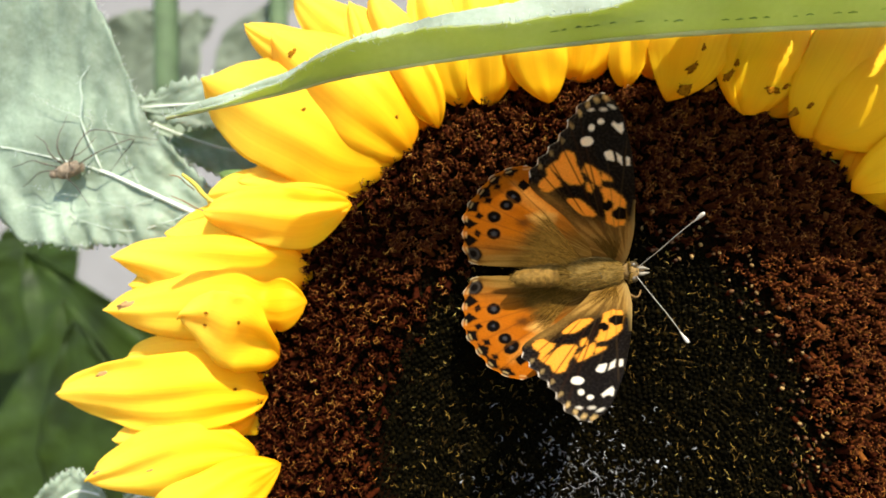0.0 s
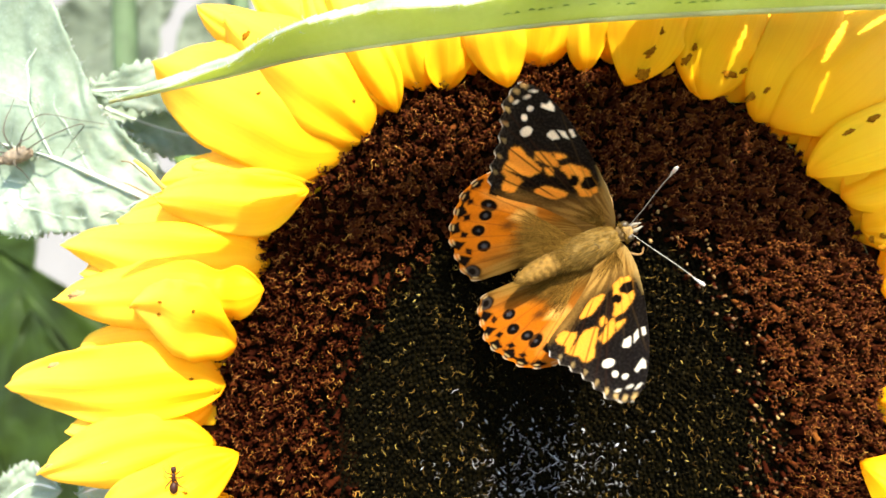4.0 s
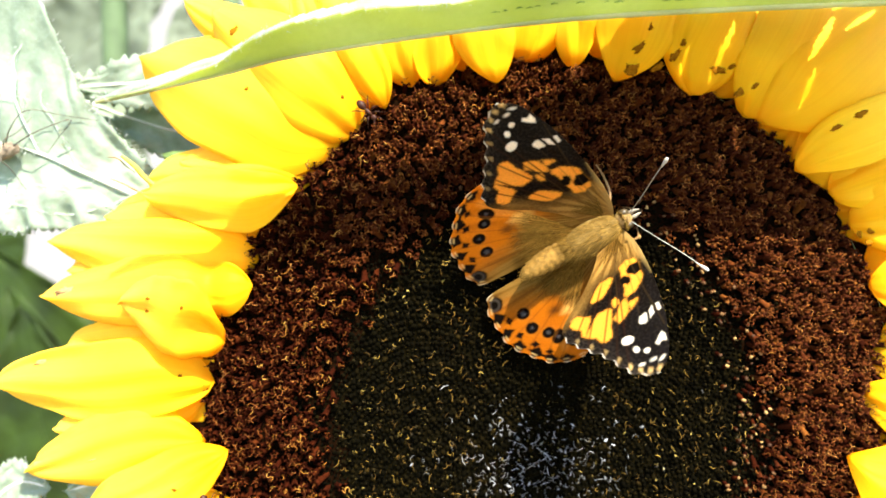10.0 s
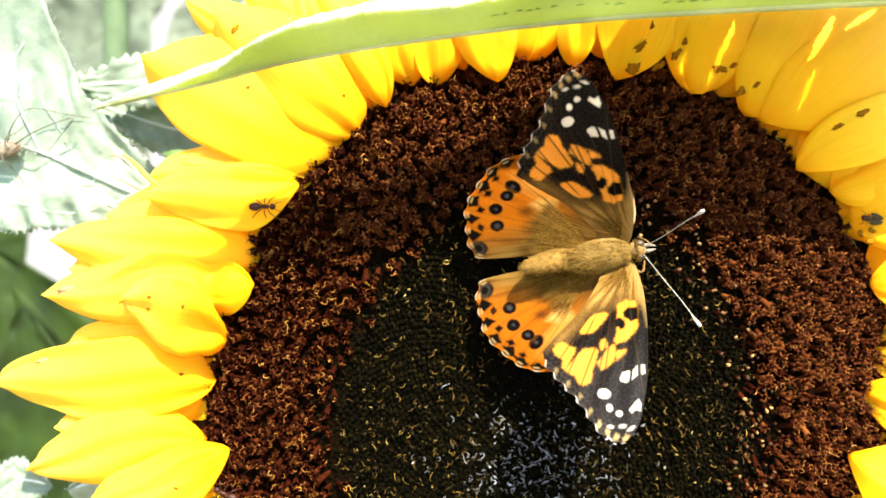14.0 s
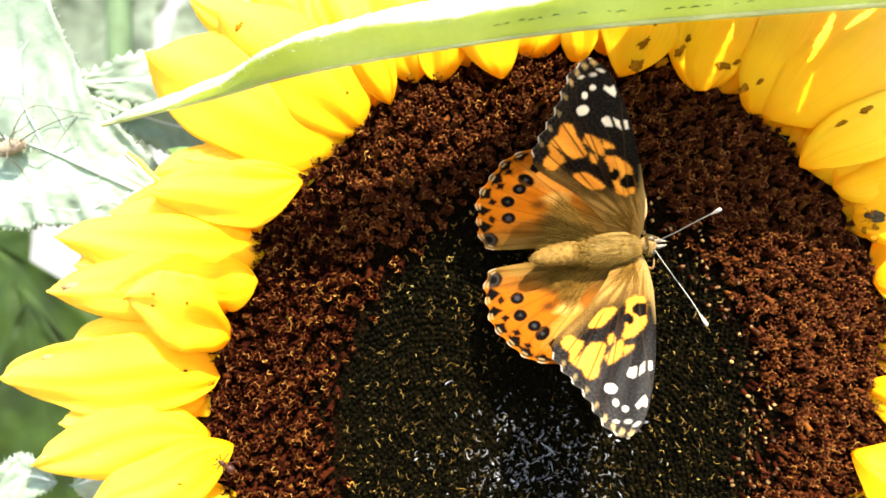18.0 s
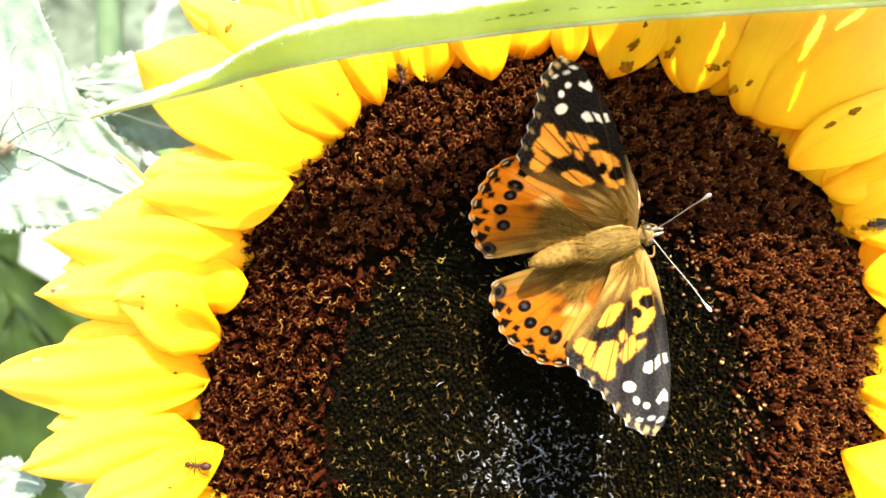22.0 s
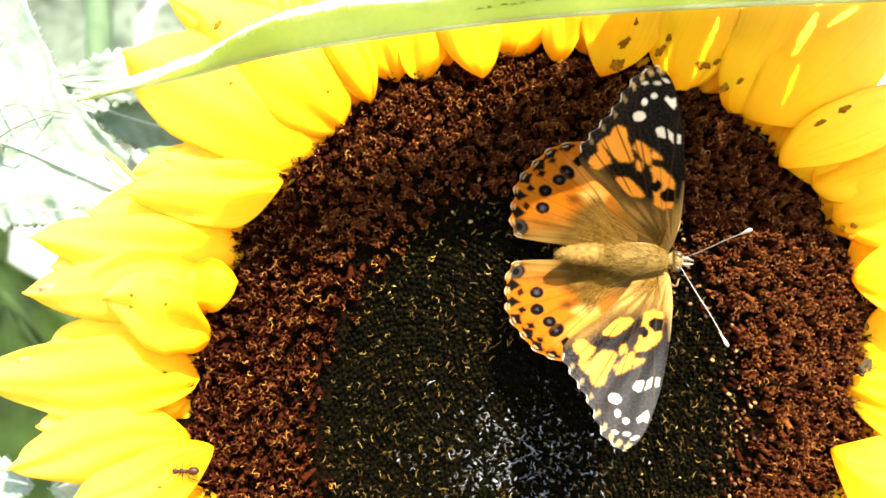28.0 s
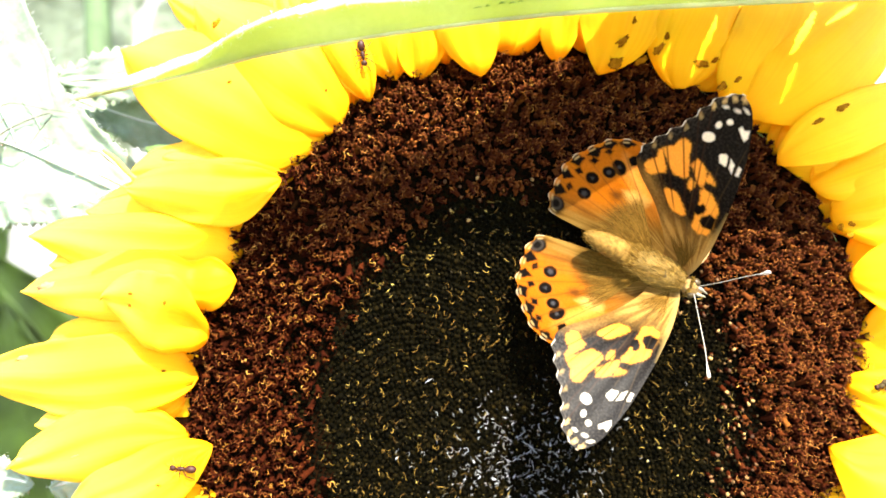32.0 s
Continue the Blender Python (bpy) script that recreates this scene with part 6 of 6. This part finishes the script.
LEAF_ROWS = [
    (0, 0.51, 0, -0.14),
    (0.5, 0.57, 0, -0.03),
    (1, 0.21, 0, 0.09),
    (1.5, 0.27, 0, -0.03),
    (2, 0.15, 0, 0.15),
    (2.5, 0.09, 0, 0.03),
    (3, 0.27, 0, 0.09),
    (3.5, 0.09, 0, -0.03),
    (5.5, 0.15, 0, -0.37),
    (6, -0.2, 0, -0.09),
    (6.5, 0.27, 0, -0.2),
    (7, -0.14, 0, -0.2),
    (7.5, 0.27, 0, -0.43),
    (8, 0.03, 0, -0.31),
    (8.5, 0.15, 0, -0.09),
    (9, 0.03, 0, -0.03),
    (9.5, -0.09, 0, 0.26),
    (10, 0.09, 0, 0.09),
    (10.5, -0.09, 0, 0.09),
    (11, 0.16, 0, -0.09),
    (11.5, 0.03, 0, 0.38),
    (12, -0.02, 0, 0.32),
    (12.5, -0.03, 0, 0.49),
    (13, -0.09, 0, 0.55),
    (13.5, 0.03, 0, 0.9),
    (14, -0.09, 0, 0.49),
    (14.5, 0.03, 0, 0.26),
    (16.5, 0, -1.6, 0.4),
    (17, 0, -4.6, 0.35),
    (17.5, 0, -3.2, 0.4),
    (18, -0.38, 0, 1.65),
    (18.5, -0.44, 0, -0.97),
    (19, -0.68, 0, 0.96),
    (19.5, 0.39, 0, -0.2),
    (20, -0.68, 0, 1.42),
    (20.5, -0.15, 0, 1.01),
    (21, -0.21, 0, 1.82),
    (21.5, -0.68, 0, 1.07),
    (22, -0.26, 0, 1.07),
    (22.5, -0.15, 0, 2.23),
    (23, -0.68, 0, 2.4),
    (23.5, -0.21, 0, 1.65),
    (24, -0.44, 0, 1.13),
    (24.5, -0.03, 0, 0.78),
    (25, -0.21, 0, 0.49),
    (25.5, -0.8, 0, 0.55),
    (27.5, 0, 0, 0.29),
    (28, 0, 0, 0.29),
    (28.5, 0, 0, 0.29),
    (29, 0, 0, 0.29),
    (29.5, 0, 0, 0.29),
    (30, 0, 0, 0.29),
    (30.5, 0, 0, 0.29),
    (31, 0, 0, 0.29),
    (31.5, 0, 0, 0.29),
    (32, 0, 0, 0.29),
]


def motions():
    walk(butterfly, [(t, plan(x, y, z) @ pose(0, 0, 0, 0, 0, h) @ pose(0, 0, 0, 0, -pitch) @ pose(0, 0, 0, roll)) for t, x, y, z, h, pitch, roll, *_ in BUTTERFLY_ROWS])
    for key, side, at, (hx, hy, hz), twist in (("fu", 1, 7, FW_HINGE, -5.56), ("fl", -1, 9, FW_HINGE, -5.56), ("gu", 1, 11, HW_HINGE, -7.65), ("gl", -1, 13, HW_HINGE, -7.65)):
        hinge = pose(hx * MM, side * hy * MM, hz * MM)
        walk(wings[key], [(row[0], hinge @ pose(0, 0, 0, side * row[at]) @ pose(0, 0, 0, 0, 0, side * row[at + 1]) @ pose(0, 0, 0, 0, twist)) for row in BUTTERFLY_ROWS])
    for side, at in ((1, 15), (-1, 17)):
        walk(antennae[side], [(row[0], pose(10.3 * MM, side * 0.6 * MM, 1.5 * MM, 0, 0, row[at]) @ pose(0, 0, 0, 0, -row[at + 1])) for row in BUTTERFLY_ROWS])
    walk(over_leaf, [(t, plan(LEAF_AT[0] + dx, LEAF_AT[1] + dy, LEAF_AT[2], 0, 0, turn)) for t, dx, dy, turn in LEAF_ROWS])
    walk(ants[0], [(t, plan(x, y, on_petals(x, y) + 0.15 + deep, 0, 0, turn)) for t, x, y, turn, deep in (
        (0, -39.3, -39.7, 120, 0), (2, -41.9, -34.7, 100, 0), (6, -41.9, -34.1, 85, 0), (7, -41.9, -36.9, -90, 0), (8, -39.3, -40.1, -60, 0), (17, -33.6, -35.4, 120, 0), (19, -35.5, -33.3, 170, 0), (23, -36.5, -33.5, 175, 0), (28, -36.8, -34.3, 180, 0), (32, -37, -34.2, 175, 0))])
    walk(ants[1], [(t, plan(x, y, on_petals(x, y) + 0.15 + deep, 0, 0, turn)) for t, x, y, turn, deep in (
        (0, -18.5, 35.5, -80, -9), (7.6, -18.1, 33.6, -70, -9), (8.2, -17.8, 32.4, -70, 0), (9, -15.7, 29.3, -75, 0), (9.5, -13.5, 24.7, -60, 0), (10, -11.6, 21.5, -45, 0), (10.5, -11.2, 21.3, -45, -9), (17.5, -7.8, 33, -60, -9), (18.4, -7.8, 31.2, -60, 0), (19, -5.4, 28.6, -80, 0), (23, -5.9, 26.7, -80, 0), (25, -7.3, 23.6, -80, 0), (26, -7.3, 24.3, -80, -9), (30.5, -10.4, 31.2, 100, -9), (31.3, -10.4, 30.2, 100, 0), (32, -9.7, 29.1, -80, 0))])
    walk(ants[2], [(t, plan(x, y, on_petals(x, y) + 0.15 + deep, 0, 0, turn)) for t, x, y, turn, deep in (
        (0, -42.7, 10.5, -20, -14), (11.4, -41.9, 10, -20, -14), (12, -39.2, 9.2, -15, 0), (12.5, -37.5, 8.7, -15, 0), (13, -33.2, 7.3, -20, 0), (14, -27.8, 6.3, 0, 0), (14.5, -25.4, 7.7, 30, 0), (16.5, -22.8, 8.3, 40, 0), (17, -22.3, 7.9, 60, -8), (32, -22, 7.9, 0, -8))])
    walk(fly, [(t, plan(x, y, on_petals(x, y) + 0.15 + deep, 0, 0, turn)) for t, x, y, turn, deep in (
        (0, 77.5, 1, 180, 0), (10, 74, 3.5, 180, 0), (12, 67.1, 4.6, 170, 0), (20, 66.8, 4.4, 170, 0), (23, 70.6, 1.8, 200, 0), (25, 72.3, -5.1, 240, 0), (28, 68.3, -19.6, 250, 0), (32, 71.4, -22.4, 200, 0))])


motions()
